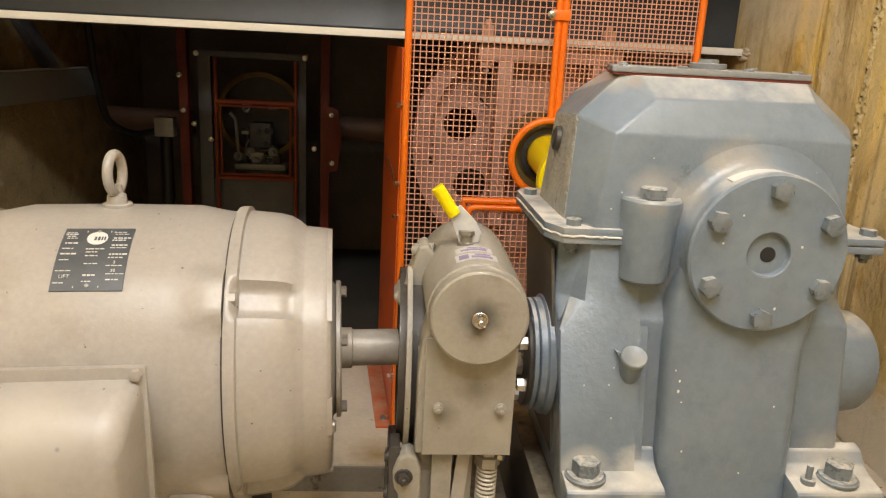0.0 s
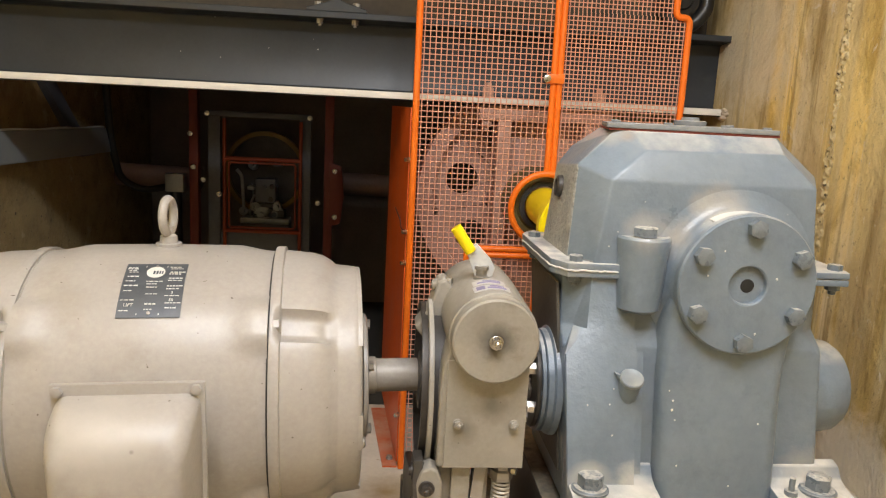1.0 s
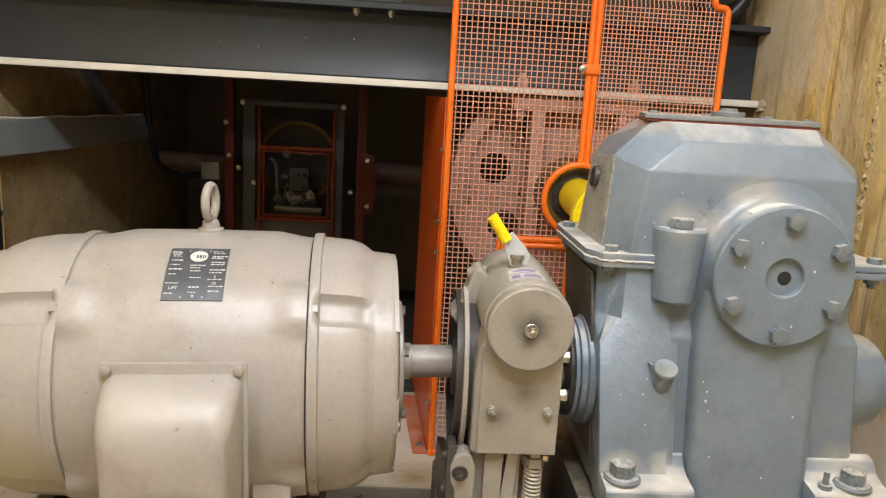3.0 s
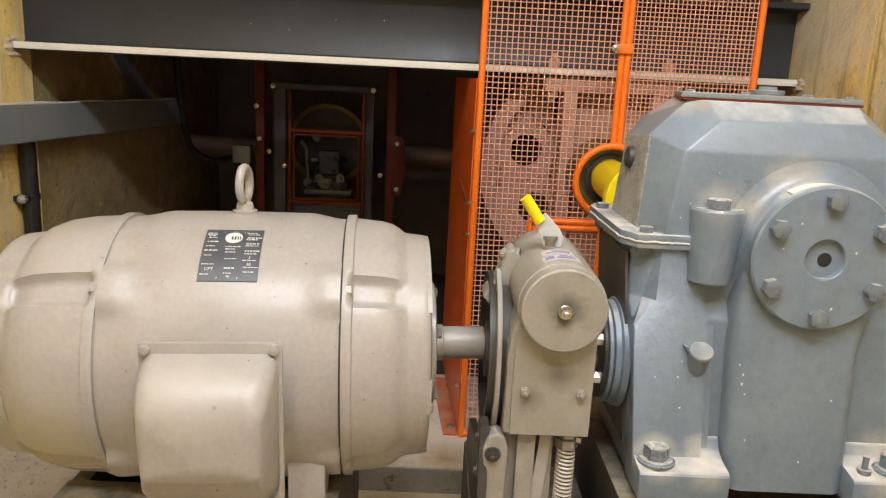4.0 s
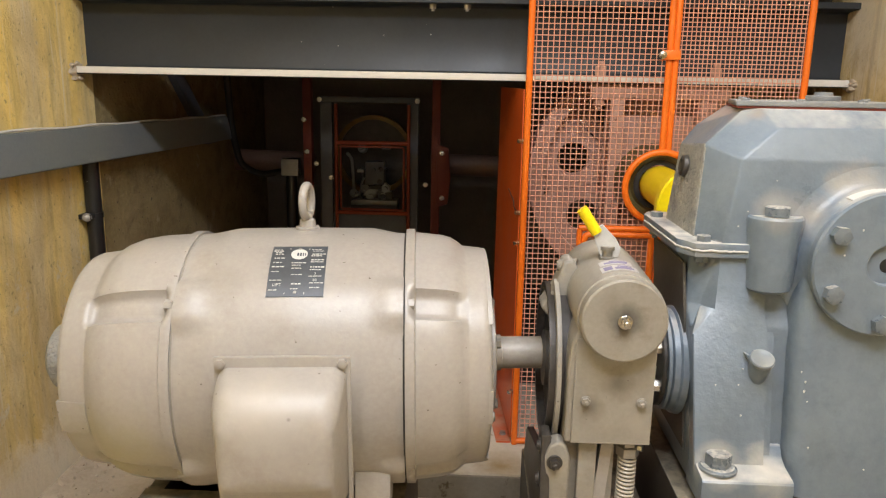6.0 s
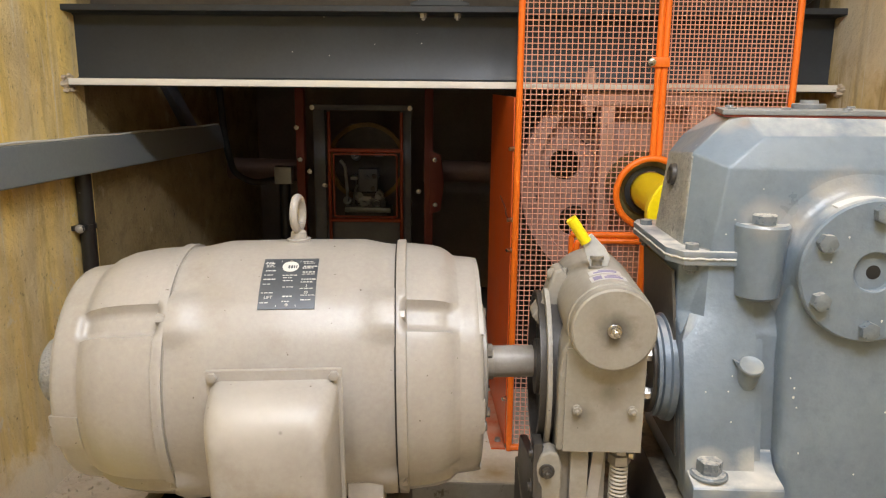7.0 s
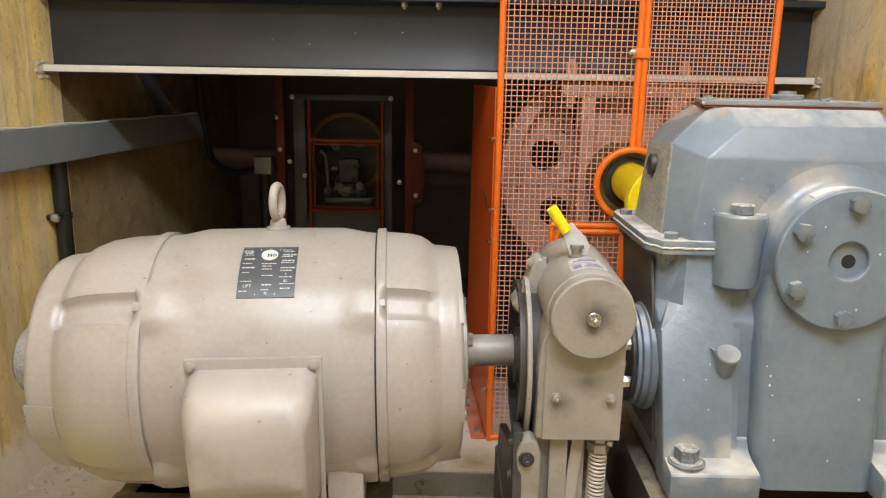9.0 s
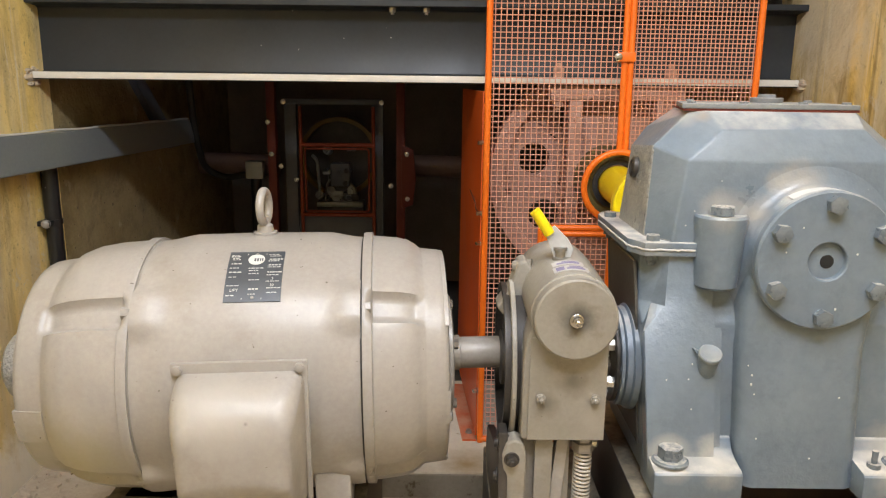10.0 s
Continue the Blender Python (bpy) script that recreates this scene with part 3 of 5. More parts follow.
part("cradle", box(bmesh.new(), 0.68, 0.75, 1.29, 1.33, 1.159, 1.225, 0.003), PIPE, drum_end)

# ---- sloping grey rail and pipe on the west wall ----
duct = thing("grey_rail", "grey-painted steel channel on the concrete wall", "rail", (-1.42, 0.9, 0.66))
slope = -0.02


def rail_z(y):
    return 0.661 + slope * (y - 0.90)


bm = bmesh.new()
x0, x1 = WEST, -1.385
ring = []
for y, cut in ((-1.6, 0.0), (2.40, 0.06)):
    z = rail_z(y)
    zz = rail_z(y + cut)
    ring.append([Vector(p) for p in ((x0, y, z + 0.108), (x1, y, z + 0.108), (x1, y + cut, zz), (x0, y + cut, zz))])
rings_solid(bm, ring)
bmesh.ops.bevel(bm, geom=list(bm.edges), offset=0.003, segments=2, affect="EDGES")
part("channel", bm, RAIL, duct)
bm = bmesh.new()
pts = [Vector((x1 - 0.006, y, rail_z(y) + 0.112 + 0.002 * math.sin(17 * y))) for y in np.linspace(-1.6, 2.39, 80)]
sweep(bm, pts, 0.0035, 6)
part("sealant_bead", bm, PRINT, duct, "pale bead of sealant")

PX_, PY_ = -1.433, 1.22
wpipe = thing("wall_pipe", "black vertical pipe clamped to the concrete wall", "pipe", (-1.433, 1.22, FLOOR_Z))
part("pipe_run", sweep(bmesh.new(), [(PX_, PY_, FLOOR_Z), (PX_, PY_, 0.656)], 0.024, 20), PIPE, wpipe)
bm = bmesh.new()
lathe(bm, (PX_, PY_, 0.476), (0, 0, 1), [(0, 0.0245), (0, 0.0275), (0.016, 0.0275), (0.016, 0.0245)], 24)
box(bm, WEST, -1.42, 1.17, 1.20, 0.476, 0.492, 0.002)
part("clamp", bm, PIPE, wpipe)
bolt(wpipe, (-1.432, 1.17, 0.484), (0.5, -1, 0), 0.018, 0.013, DULL_STEEL, 0.014)

# cable run and dim box in the pit
cable = part("cable", sweep(bmesh.new(), bent([(-1.38, 2.36, 1.16), (-1.38, 2.44, 0.67), (-1.38, 2.55, 0.497), (-1.30, 2.62, 0.44), (-1.15, 2.56, 0.476)], 0.12), 0.016, 10), RUBBER, None)
loose(cable, "black cable sagging along the pit wall", "cable")
brace = part("brace", rings_solid(bmesh.new(), [[(WEST + 0.002, 1.80, 1.02), (WEST + 0.03, 1.80, 1.02), (WEST + 0.03, 1.90, 1.02), (WEST + 0.002, 1.90, 1.02)],
                                                [(WEST + 0.002, 2.26, 0.62), (WEST + 0.03, 2.26, 0.62), (WEST + 0.03, 2.38, 0.62), (WEST + 0.002, 2.38, 0.62)]]), DIM_GREY, None)
loose(brace, "dull grey diagonal steel strap on the wall", "strap")
jb = thing("junction_box", "small grey metal junction box on a black conduit", "junction box", (-1.13, 2.55, FLOOR_Z))
part("case", box(bmesh.new(), -1.173, -1.089, 2.52, 2.58, 0.452, 0.536, 0.005), GALV, jb)
part("post", sweep(bmesh.new(), [(-1.13, 2.55, -0.258), (-1.13, 2.55, 0.453)], 0.027, 14), PIPE, jb)

# ---- assumed tube fittings overhead, out of view ----
for z, y, watts in ASSUMED_TUBES:
    fit_ = thing("assumed_tube_fitting", "white fluorescent tube fitting, assumed overhead and out of view", "lamp", (-0.1, y, z + 0.13), group="tube fittings")
    part("tray", box(bmesh.new(), -0.8, 0.6, y - 0.05, y + 0.05, z + 0.07, z + 0.13, 0.006), WHITE, fit_)
    for x in (-0.7, 0.5):
        part("hanger", sweep(bmesh.new(), [(x, y, z + 0.12), (x, y, 3.0)], 0.005, 8), STEEL, fit_)

# grit along the foot of the west wall
bm = bmesh.new()
rg = random.Random(11)
for k in range(420):
    x = WEST + abs(rg.gauss(0, 0.16)) + 0.01
    y = rg.uniform(-0.2, 1.9)
    s = rg.uniform(0.002, 0.008) * (1.6 if rg.random() < 0.08 else 1)
    chip = bmesh.ops.create_icosphere(bm, subdivisions=1, radius=s)["verts"]
    turn = Euler((rg.uniform(0, 3), rg.uniform(0, 3), rg.uniform(0, 3))).to_matrix()
    for v in chip:
        v.co = turn @ Vector((v.co.x * 1.5, v.co.y, v.co.z * 0.5))
        v.co *= 1 + 0.25 * noise.noise(v.co * 300 + Vector((k, 0, 0)))
        v.co += Vector((x, y, FLOOR_Z + s * 0.35))
tagged(part("grit", bm, FLOOR, None, smooth=0), "crumbs of brown mortar and grit on the floor", "grit", kind="stuff")

# ---- electric motor ----
MY, MZ, TILT, YAW = 0.22, 0.424, 0.88, 4.22          # axis of the motor, and the slight rise of it towards the brake
motor = thing("electric_motor", "cream-painted electric motor with a dark nameplate, on a steel base", "motor", (-0.56, MY, MZ), Matrix.Rotation(radians(YAW), 4, "Z") @ Matrix.Rotation(radians(-TILT), 4, "Y"))


def smooth(a, b, x):
    t = min(1.0, max(0.0, (x - a) / (b - a)))
    return t * t * (3 - 2 * t)


def motor_part(name, profile, dents, seg=224, mat=CREAM, label=""):
    """A turned shell about the x axis; dents(x, angle) is taken off or put on its radius. Angle 0 looks to the camera's side, 90 up."""
    bm = bmesh.new()
    rings = []
    for x, r in profile:
        if r < 1e-6:
            rings.append([bm.verts.new((x, MY, MZ))])
            continue
        ring = []
        for i in range(seg):
            a = 2 * math.pi * i / seg
            rr = r + dents(x, math.degrees(a))
            ring.append(bm.verts.new((x, MY - rr * math.cos(a), MZ + rr * math.sin(a))))
        rings.append(ring)
    for p, q in zip(rings, rings[1:]):
        for i in range(seg):
            j = (i + 1) % seg
            if len(p) == 1:
                bm.faces.new((p[0], q[i], q[j]))
            elif len(q) == 1:
                bm.faces.new((p[i], q[0], p[j]))
            else:
                bm.faces.new((p[i], q[i], q[j], p[j]))
    return part(name, bm, mat, motor, label, 50)


def around(angle, where, width, edge):
    """1 within width degrees of any of the angles, falling to 0 over edge degrees."""
    best = min(abs((angle - w + 180) % 360 - 180) for w in where)
    return 1 - smooth(width, width + edge, best)


LUGS = (41, 139, 221, 319)


def fine(points, step=0.008):
    out = []
    for (xa, ra), (xb, rb) in zip(points, points[1:]):
        n = max(1, int(abs(xb - xa) / step))
        out += [(xa + (xb - xa) * k / n, ra + (rb - ra) * k / n) for k in range(n)]
    return out + [points[-1]]


XL, XR = -0.709, -0.348                   # the two seams


def stator_dents(x, a):
    lug = around(a, LUGS, 5, 9)
    edge = (1 - smooth(XL + 0.01, XL + 0.065, x)) + smooth(XR - 0.065, XR - 0.01, x)
    return 0.009 * lug * edge - 0.005 * (1 - lug) * edge


motor_part("stator_housing", fine([(XL + 0.001, 0.0), (XL + 0.001, 0.226), (XL + 0.02, 0.2275), (XL + 0.06, 0.231), (-0.53, 0.2325), (XR - 0.06, 0.231), (XR - 0.02, 0.2275), (XR - 0.001, 0.226), (XR - 0.001, 0)]), stator_dents)


def bell_dents(sign, seam):
    def dents(x, a):
        d = (x - seam) * sign
        pocket = around(a, LUGS, 4.5, 3.0) * smooth(0.006, 0.02, d) * (1 - smooth(0.085 if sign > 0 else 0.135, 0.105 if sign > 0 else 0.150, d))
        return -0.016 * pocket
    return dents


motor_part("end_bell", fine([(XR + 0.001, 0), (XR + 0.001, 0.2285), (XR + 0.004, 0.2295), (XR + 0.016, 0.2295), (XR + 0.018, 0.223), (XR + 0.03, 0.222), (-0.285, 0.2185), (-0.268, 0.214), (-0.256, 0.207), (-0.246, 0.1985),
                             (-0.243, 0.198), (-0.214, 0.195), (-0.208, 0.192), (-0.206, 0.185), (-0.206, 0.11), (-0.198, 0.1), (-0.197, 0.05), (-0.197, 0)], 0.006), bell_dents(1, XR))
motor_part("end_bell", fine([(XL - 0.001, 0), (XL - 0.001, 0.2255), (XL - 0.004, 0.2265), (XL - 0.016, 0.2265), (XL - 0.018, 0.222), (-0.78, 0.219), (-0.815, 0.213), (-0.838, 0.204), (-0.850, 0.195),
                             (-0.853, 0.193), (-0.890, 0.188), (-0.897, 0.185), (-0.90, 0.178), (-0.90, 0.10), (-0.90, 0)], 0.006), bell_dents(-1, XL))
part("seam_gap", lathe(bmesh.new(), (XR - 0.002, MY, MZ), (1, 0, 0), [(0, 0), (0, 0.2215), (0.004, 0.2215), (0.004, 0)], 96), RUBBER, motor)
part("seam_gap", lathe(bmesh.new(), (XL - 0.002, MY, MZ), (1, 0, 0), [(0, 0), (0, 0.2215), (0.004, 0.2215), (0.004, 0)], 96), TAUPE, motor)
part("bearing_cap", lathe(bmesh.new(), (-0.89, MY, MZ), (-1, 0, 0), [(0, 0), (0, 0.066), (0.06, 0.064), (0.085, 0.058), (0.095, 0.045), (0.098, 0)], 40), ROUGH_GREY, motor, "grey bearing cap")
part("bearing_cap", lathe(bmesh.new(), (-0.2, MY, MZ), (1, 0, 0), [(0, 0), (0, 0.11), (0.006, 0.11), (0.008, 0.107), (0.008, 0)], 48), CREAM, motor)
for k in range(4):
    a = radians(30 + 90 * k)
    bolt(motor, (-0.192, MY - 0.093 * math.cos(a), MZ + 0.093 * math.sin(a)), (1, 0, 0), 0.016, 0.009, DULL_STEEL)
for a in LUGS:
    c, s = math.cos(radians(a)), math.sin(radians(a))
    bolt(motor, (XR + 0.002, MY - 0.219 * c, MZ + 0.219 * s), (1, 0, 0), 0.018, 0.014, CREAM, spin=0.4)
    bolt(motor, (XL - 0.002, MY - 0.219 * c, MZ + 0.219 * s), (-1, 0, 0), 0.018, 0.014, CREAM, spin=0.4)
# notched pads on the rims of the bells
for x0, x1, arcs, d_ in ((-0.243, -0.2055, ((-16, 2), (34, 132), (176, 204), (248, 312)), (0.1935, 0.1975)), (-0.9005, -0.854, ((-20, -2),), (0.1945, 0.1885))):
    for a0, a1 in arcs:
        bm = bmesh.new()
        n = 30
        ring_ = []
        for k in range(n + 1):
            a = radians(a0 + (a1 - a0) * k / n)
            ring_.append([Vector((x, MY - r * math.cos(a), MZ + r * math.sin(a))) for x, r in ((x0, 0.18), (x1, 0.17), (x1, d_[0]), (x0, d_[1]))])
        rings_solid(bm, ring_)
        part("rim_pad", bm, CREAM, motor)

# lifting eye
eye_at = Vector((-0.523, MY + 0.010, MZ + 0.2305))
eye = part("lifting_eye", sweep(bmesh.new(), [eye_at + Vector((0.004 * math.sin(a), 0.024 * math.sin(a), 0.051 + 0.028 * math.cos(a))) for a in np.linspace(0, 2 * math.pi, 33)[:-1]], 0.0075, 14, True), CREAM, motor)
bm = bmesh.new()
lathe(bm, eye_at, (0, 0, 1), [(-0.01, 0), (-0.01, 0.021), (0.006, 0.021), (0.007, 0.015), (0.018, 0.0135), (0.022, 0.009), (0.034, 0.008), (0.034, 0)], 24)
part("eye_collar", bm, CREAM, eye)

# nameplate, following the shell
def on_shell(x, a, lift):
    r = 0.2318 + lift
    return Vector((x, MY - r * math.cos(radians(a)), MZ + r * math.sin(radians(a))))


def curved(name, x0, x1, a0, a1, lift, thick, mat, parent, skew=0.0, label="", n=8):
    bm = bmesh.new()
    ring_ = []
    for k in range(n + 1):
        a = a0 + (a1 - a0) * k / n
        s = skew * (k / n - 0.5)
        ring_.append([on_shell(x0 + s, a, lift - thick), on_shell(x1 + s, a, lift - thick), on_shell(x1 + s, a, lift), on_shell(x0 + s, a, lift)])
    rings_solid(bm, ring_)
    return part(name, bm, mat, parent, label, 40)


PX, PA0, PA1, SK = -0.521, 43.0, 70.0, -0.001
plate = curved("nameplate", PX - 0.045, PX + 0.045, PA0, PA1, 0.0022, 0.004, PLATE, motor, SK, "dark slate nameplate with pale print")
rnd = random.Random(4)


def plate_bar(u0, u1, v0, v1):
    """u across from -1 to 1, v up from 0 to 1."""
    a0, a1 = PA0 + (PA1 - PA0) * v0, PA0 + (PA1 - PA0) * v1
    s = SK * ((v0 + v1) / 2 - 0.5)
    curved("print_bar", PX + 0.045 * u0 + s, PX + 0.045 * u1 + s, a0, a1, 0.0027, 0.001, PRINT, plate, n=1)


for u in (-0.36, 0.33):
    plate_bar(u - 0.012, u + 0.012, 0.04, 0.94)
for u0, u1, rows in ((-0.94, -0.45, (0.90, 0.865, 0.83, 0.795, 0.70, 0.61, 0.52, 0.43, 0.27, 0.10)), (-0.24, 0.22, (0.60, 0.55, 0.49, 0.37, 0.20, 0.12)), (0.42, 0.95, (0.91, 0.87, 0.79, 0.75, 0.66, 0.62, 0.51, 0.46, 0.34, 0.22, 0.14))):
    for v in rows:
        x_, tall = u0 + rnd.uniform(0, 0.08), rnd.choice((0.011, 0.014, 0.02))
        while x_ < u1 - rnd.uniform(0, 0.2):
            w_ = rnd.uniform(0.05, 0.15)
            plate_bar(x_, x_ + w_, v, v + tall)
            x_ += w_ + 0.03
bm = bmesh.new()
top, bot = [], []
for k in range(28):
    a = 2 * math.pi * k / 28
    v = 0.80 + 0.12 * math.sin(a)
    x = PX + 0.0135 * math.cos(a) + SK * (v - 0.5)
    ang = PA0 + (PA1 - PA0) * v
    top.append(on_shell(x, ang, 0.0028))
    bot.append(on_shell(x, ang, 0.0018))
rings_solid(bm, [bot, top])
part("emblem", bm, PRINT, plate, "pale oval emblem")
for u0, u1 in ((-0.16, -0.1), (-0.06, 0.0), (0.04, 0.08), (0.12, 0.16)):
    a0, a1 = PA0 + (PA1 - PA0) * 0.755, PA0 + (PA1 - PA0) * 0.82
    curved("emblem_bar", PX + 0.045 * u0 + 0.0035, PX + 0.045 * u1 + 0.0035, a0, a1, 0.0034, 0.001, PLATE, plate, n=1)


def lettering(words, size, at, rot, mat, parent, thick=0.0003):
    cu = bpy.data.curves.new("lettering", "FONT")
    cu.body, cu.size, cu.align_x, cu.align_y, cu.extrude = words, size, "CENTER", "CENTER", thick
    tmp = bpy.data.objects.new("tmp", cu)
    scene.collection.objects.link(tmp)
    me = bpy.data.meshes.new_from_object(tmp.evaluated_get(bpy.context.evaluated_depsgraph_get()))
    bpy.data.objects.remove(tmp)
    me.transform(Matrix.Translation(at) @ rot)
    return part_of("lettering", me, mat, parent, smooth=0)


for words, u, v, size in (("LIFT", -0.66, 0.19, 0.0075), ("50", 0.66, 0.27, 0.0065), ("3", 0.66, 0.39, 0.0065)):
    ang = PA0 + (PA1 - PA0) * v
    lettering(words, size, on_shell(PX + 0.045 * u + SK * (v - 0.5), ang, 0.003), Matrix.Rotation(radians(90 - ang), 4, "X"), PRINT, plate)
for v in (0.07, 0.93):
    ang = PA0 + (PA1 - PA0) * v
    p = on_shell(PX + SK * (v - 0.5), ang, 0.002)
    way = (p - Vector((p.x, MY, MZ))).normalized()
    part("rivet", lathe(bmesh.new(), p, way, [(0, 0), (0, 0.003), (0.0012, 0.0024), (0.0018, 0)], 12), DULL_STEEL, plate)

# terminal box
TY = -0.065

bm = bmesh.new()
box(bm, -0.621, -0.424, TY, TY + 0.009, 0.284, 0.526, 0.002)
box(bm, -0.60, -0.445, TY + 0.008, 0.06, 0.321, 0.499, 0.004)
part("terminal_base", bm, CREAM, motor)
bm = bmesh.new()
cx, hw = -0.5225, 0.092


def rounded(hw_, z0, z1, y, r, n=7):
    pts = []
    for sx, sz, a0 in ((1, 1, 0), (-1, 1, 90), (-1, -1, 180), (1, -1, 270)):
        for k in range(n + 1):
            a = radians(a0 + 90 * k / n)
            pts.append(Vector((cx + sx * (hw_ - r) + r * math.cos(a), y, (z1 - r if sz > 0 else z0 + r) + r * math.sin(a))))
    return pts


rings_ = []
for hw_, z0, z1, y, r in ((0.093, 0.2892, 0.5106, TY + 0.001, 0.018), (0.0925, 0.2892, 0.51, TY - 0.01, 0.02), (0.0915, 0.2913, 0.5063, TY - 0.03, 0.024), (0.0895, 0.2956, 0.4977, TY - 0.052, 0.028),
                          (0.086, 0.3042, 0.4848, TY - 0.068, 0.030), (0.081, 0.3149, 0.4729, TY - 0.078, 0.030), (0.077, 0.3558, 0.4611, TY - 0.083, 0.014), (0.067, 0.3633, 0.445, TY - 0.087, 0.012), (0.03, 0.3859, 0.4128, TY - 0.0885, 0.01)):
    rings_.append(rounded(hw_, z0, z1, y, r))
for ring in rings_:
    for p in ring:
        # the cover leans: its lower half turns under
        p.y += min(0.026, 0.5 * max(0.0, 0.363 - p.z)) if p.y < TY - 0.02 else 0
rings_solid(bm, rings_)
part("terminal_cover", bm, CREAM, motor, smooth=60)
for x, z in ((-0.611, 0.517), (-0.435, 0.517), (-0.611, 0.2956), (-0.435, 0.2956)):
    bolt(motor, (x, TY, z), (0, -1, 0), 0.013, 0.007, CREAM, spin=0.3)

# feet
for x0, x1 in ((-0.432, -0.372), (-0.60, -0.54)):
    for s in (-1, 1):
        bm = bmesh.new()
        y0, y1 = (MY - 0.19, MY - 0.09) if s < 0 else (MY + 0.09, MY + 0.19)
        box(bm, x0, x1, y0, y1, 0.205, 0.29 if s < 0 else 0.3, 0.006)
        part("foot", bm, CREAM, motor)
part("drain_plug", disc(bmesh.new(), (-0.212, MY - 0.165, MZ - 0.050), (1, 0, 0), 0.009, 0.012, 0.002, 16), DULL_STEEL, motor)

part("motor_shaft", lathe(bmesh.new(), (-0.20, MY, MZ), (1, 0, 0), [(0, 0), (0, 0.033), (0.025, 0.033), (0.026, 0.0295), (0.10, 0.0295), (0.10, 0)], 40), SHAFT, motor, "worn bare steel shaft")

# ---- steel base under the machines ----
base = thing("machine_base", "grimy dark steel base frame under the motor and gearbox", "base frame", (-0.1, 0.2, FLOOR_Z))
for y0 in (0.03, 0.33):
    bm = bmesh.new()
    prism(bm, [(y0, 0.205), (y0 + 0.08, 0.205), (y0 + 0.08, 0.195), (y0 + 0.012, 0.195), (y0 + 0.012, FLOOR_Z + 0.01), (y0 + 0.08, FLOOR_Z + 0.01), (y0 + 0.08, FLOOR_Z), (y0, FLOOR_Z)], "x", -0.80, -0.34, 0.001, 1)
    part("channel", bm, DUSTY_BLACK, base)
for x0, x1, y1 in ((-0.80, -0.77, 0.45), (-0.37, -0.34, 0.45)):
    part("crossbar", box(bmesh.new(), x0, x1, 0.043, y1, FLOOR_Z, 0.2, 0.003), DUSTY_BLACK, base)
for x0, x1 in ((0.124, 0.19), (0.60, 0.70)):
    bm = bmesh.new()
    s = 1 if x0 < 0.3 else -1
    prism(bm, [(x0, 0.24), (x1, 0.24), (x1, 0.228), (x0 + 0.012, 0.228), (x0 + 0.012, FLOOR_Z), (x0, FLOOR_Z)], "y", 0.045, 0.75, 0.001, 1)
    part("channel", bm, DUSTY_BLACK, base)
part("crossbar", box(bmesh.new(), 0.112, 0.70, 0.045, 0.06, FLOOR_Z, 0.228, 0.002), DUSTY_BLACK, base)
part("brake_bed", box(bmesh.new(), -0.115, 0.10, 0.03, 0.42, FLOOR_Z, 0.15, 0.004), DUSTY_BLACK, base)

# ---- brake ----
brake = thing("solenoid_brake", "taupe-painted shoe brake with a round solenoid and a yellow release lever", "brake", (0.0, 0.2, 0.15))
SX, SZ = 0.001, 0.569
part("solenoid_body", lathe(bmesh.new(), (SX, 0.036, SZ), (0, 1, 0), [(0, 0), (0, 0.0655), (0.012, 0.0665), (0.014, 0.0685), (0.20, 0.0715), (0.26, 0.07), (0.275, 0.06), (0.275, 0)], 64), TAUPE, brake)
cap = part("end_cap", lathe(bmesh.new(), (SX, 0.037, SZ), (0, -1, 0), [(0, 0.0), (0, 0.0655), (0.005, 0.0665), (0.012, 0.0655), (0.0145, 0.0625), (0.0145, 0.02), (0.0138, 0.012), (0.0138, 0)], 64), CAP_PAINT, brake)
bolt(brake, (SX, 0.022, SZ), (0, -1, 0), 0.0155, 0.009, STEEL, 0.011, True, "cap_nut")
# label on the crown of the solenoid
for a0, a1, y0, y1, lift, mat, nm in ((44, 92, 0.070, 0.096, 0.0006, STICKER, "sticker"), (50, 74, 0.075, 0.081, 0.0010, VIOLET, "print_bar"), (77, 88, 0.074, 0.090, 0.0010, VIOLET, "print_bar"), (52, 70, 0.086, 0.090, 0.0010, VIOLET, "print_bar"), (47, 90, 0.106, 0.128, 0.0006, STICKER, "sticker"), (54, 84, 0.111, 0.116, 0.0010, VIOLET, "print_bar"), (52, 76, 0.120, 0.123, 0.0010, VIOLET, "print_bar")):
    bm = bmesh.new()
    ring_ = []
    for k in range(9):
        a = radians(a0 + (a1 - a0) * k / 8 + 24)
        ring_.append([Vector((SX + r * math.cos(a), y, SZ + r * math.sin(a))) for y, r in ((y0, 0.069), (y1, 0.07), (y1, 0.0703 + lift), (y0, 0.0695 + lift))])
    rings_solid(bm, ring_)
    part(nm, bm, mat, brake)

# front cover box
bm = bmesh.new()
prism(bm, [(-0.066, 0.353), (0.060, 0.354), (0.060, 0.53), (-0.066, 0.53)], "y", 0.050, 0.053, 0.0008, 1)
front = part("cover_plate", bm, TAUPE, brake)
part("cover_box", prism(bmesh.new(), [(-0.076, 0.352), (0.057, 0.358), (0.057, 0.53), (-0.03, 0.56), (-0.062, 0.545), (-0.072, 0.52), (-0.076, 0.475)], "y", 0.054, 0.16, 0.005, 3), TAUPE, brake)
for x in (-0.046, 0.042):
    bolt(brake, (x, 0.050, 0.427), (0, -1, 0), 0.0125, 0.006, TAUPE, 0.0085, True)
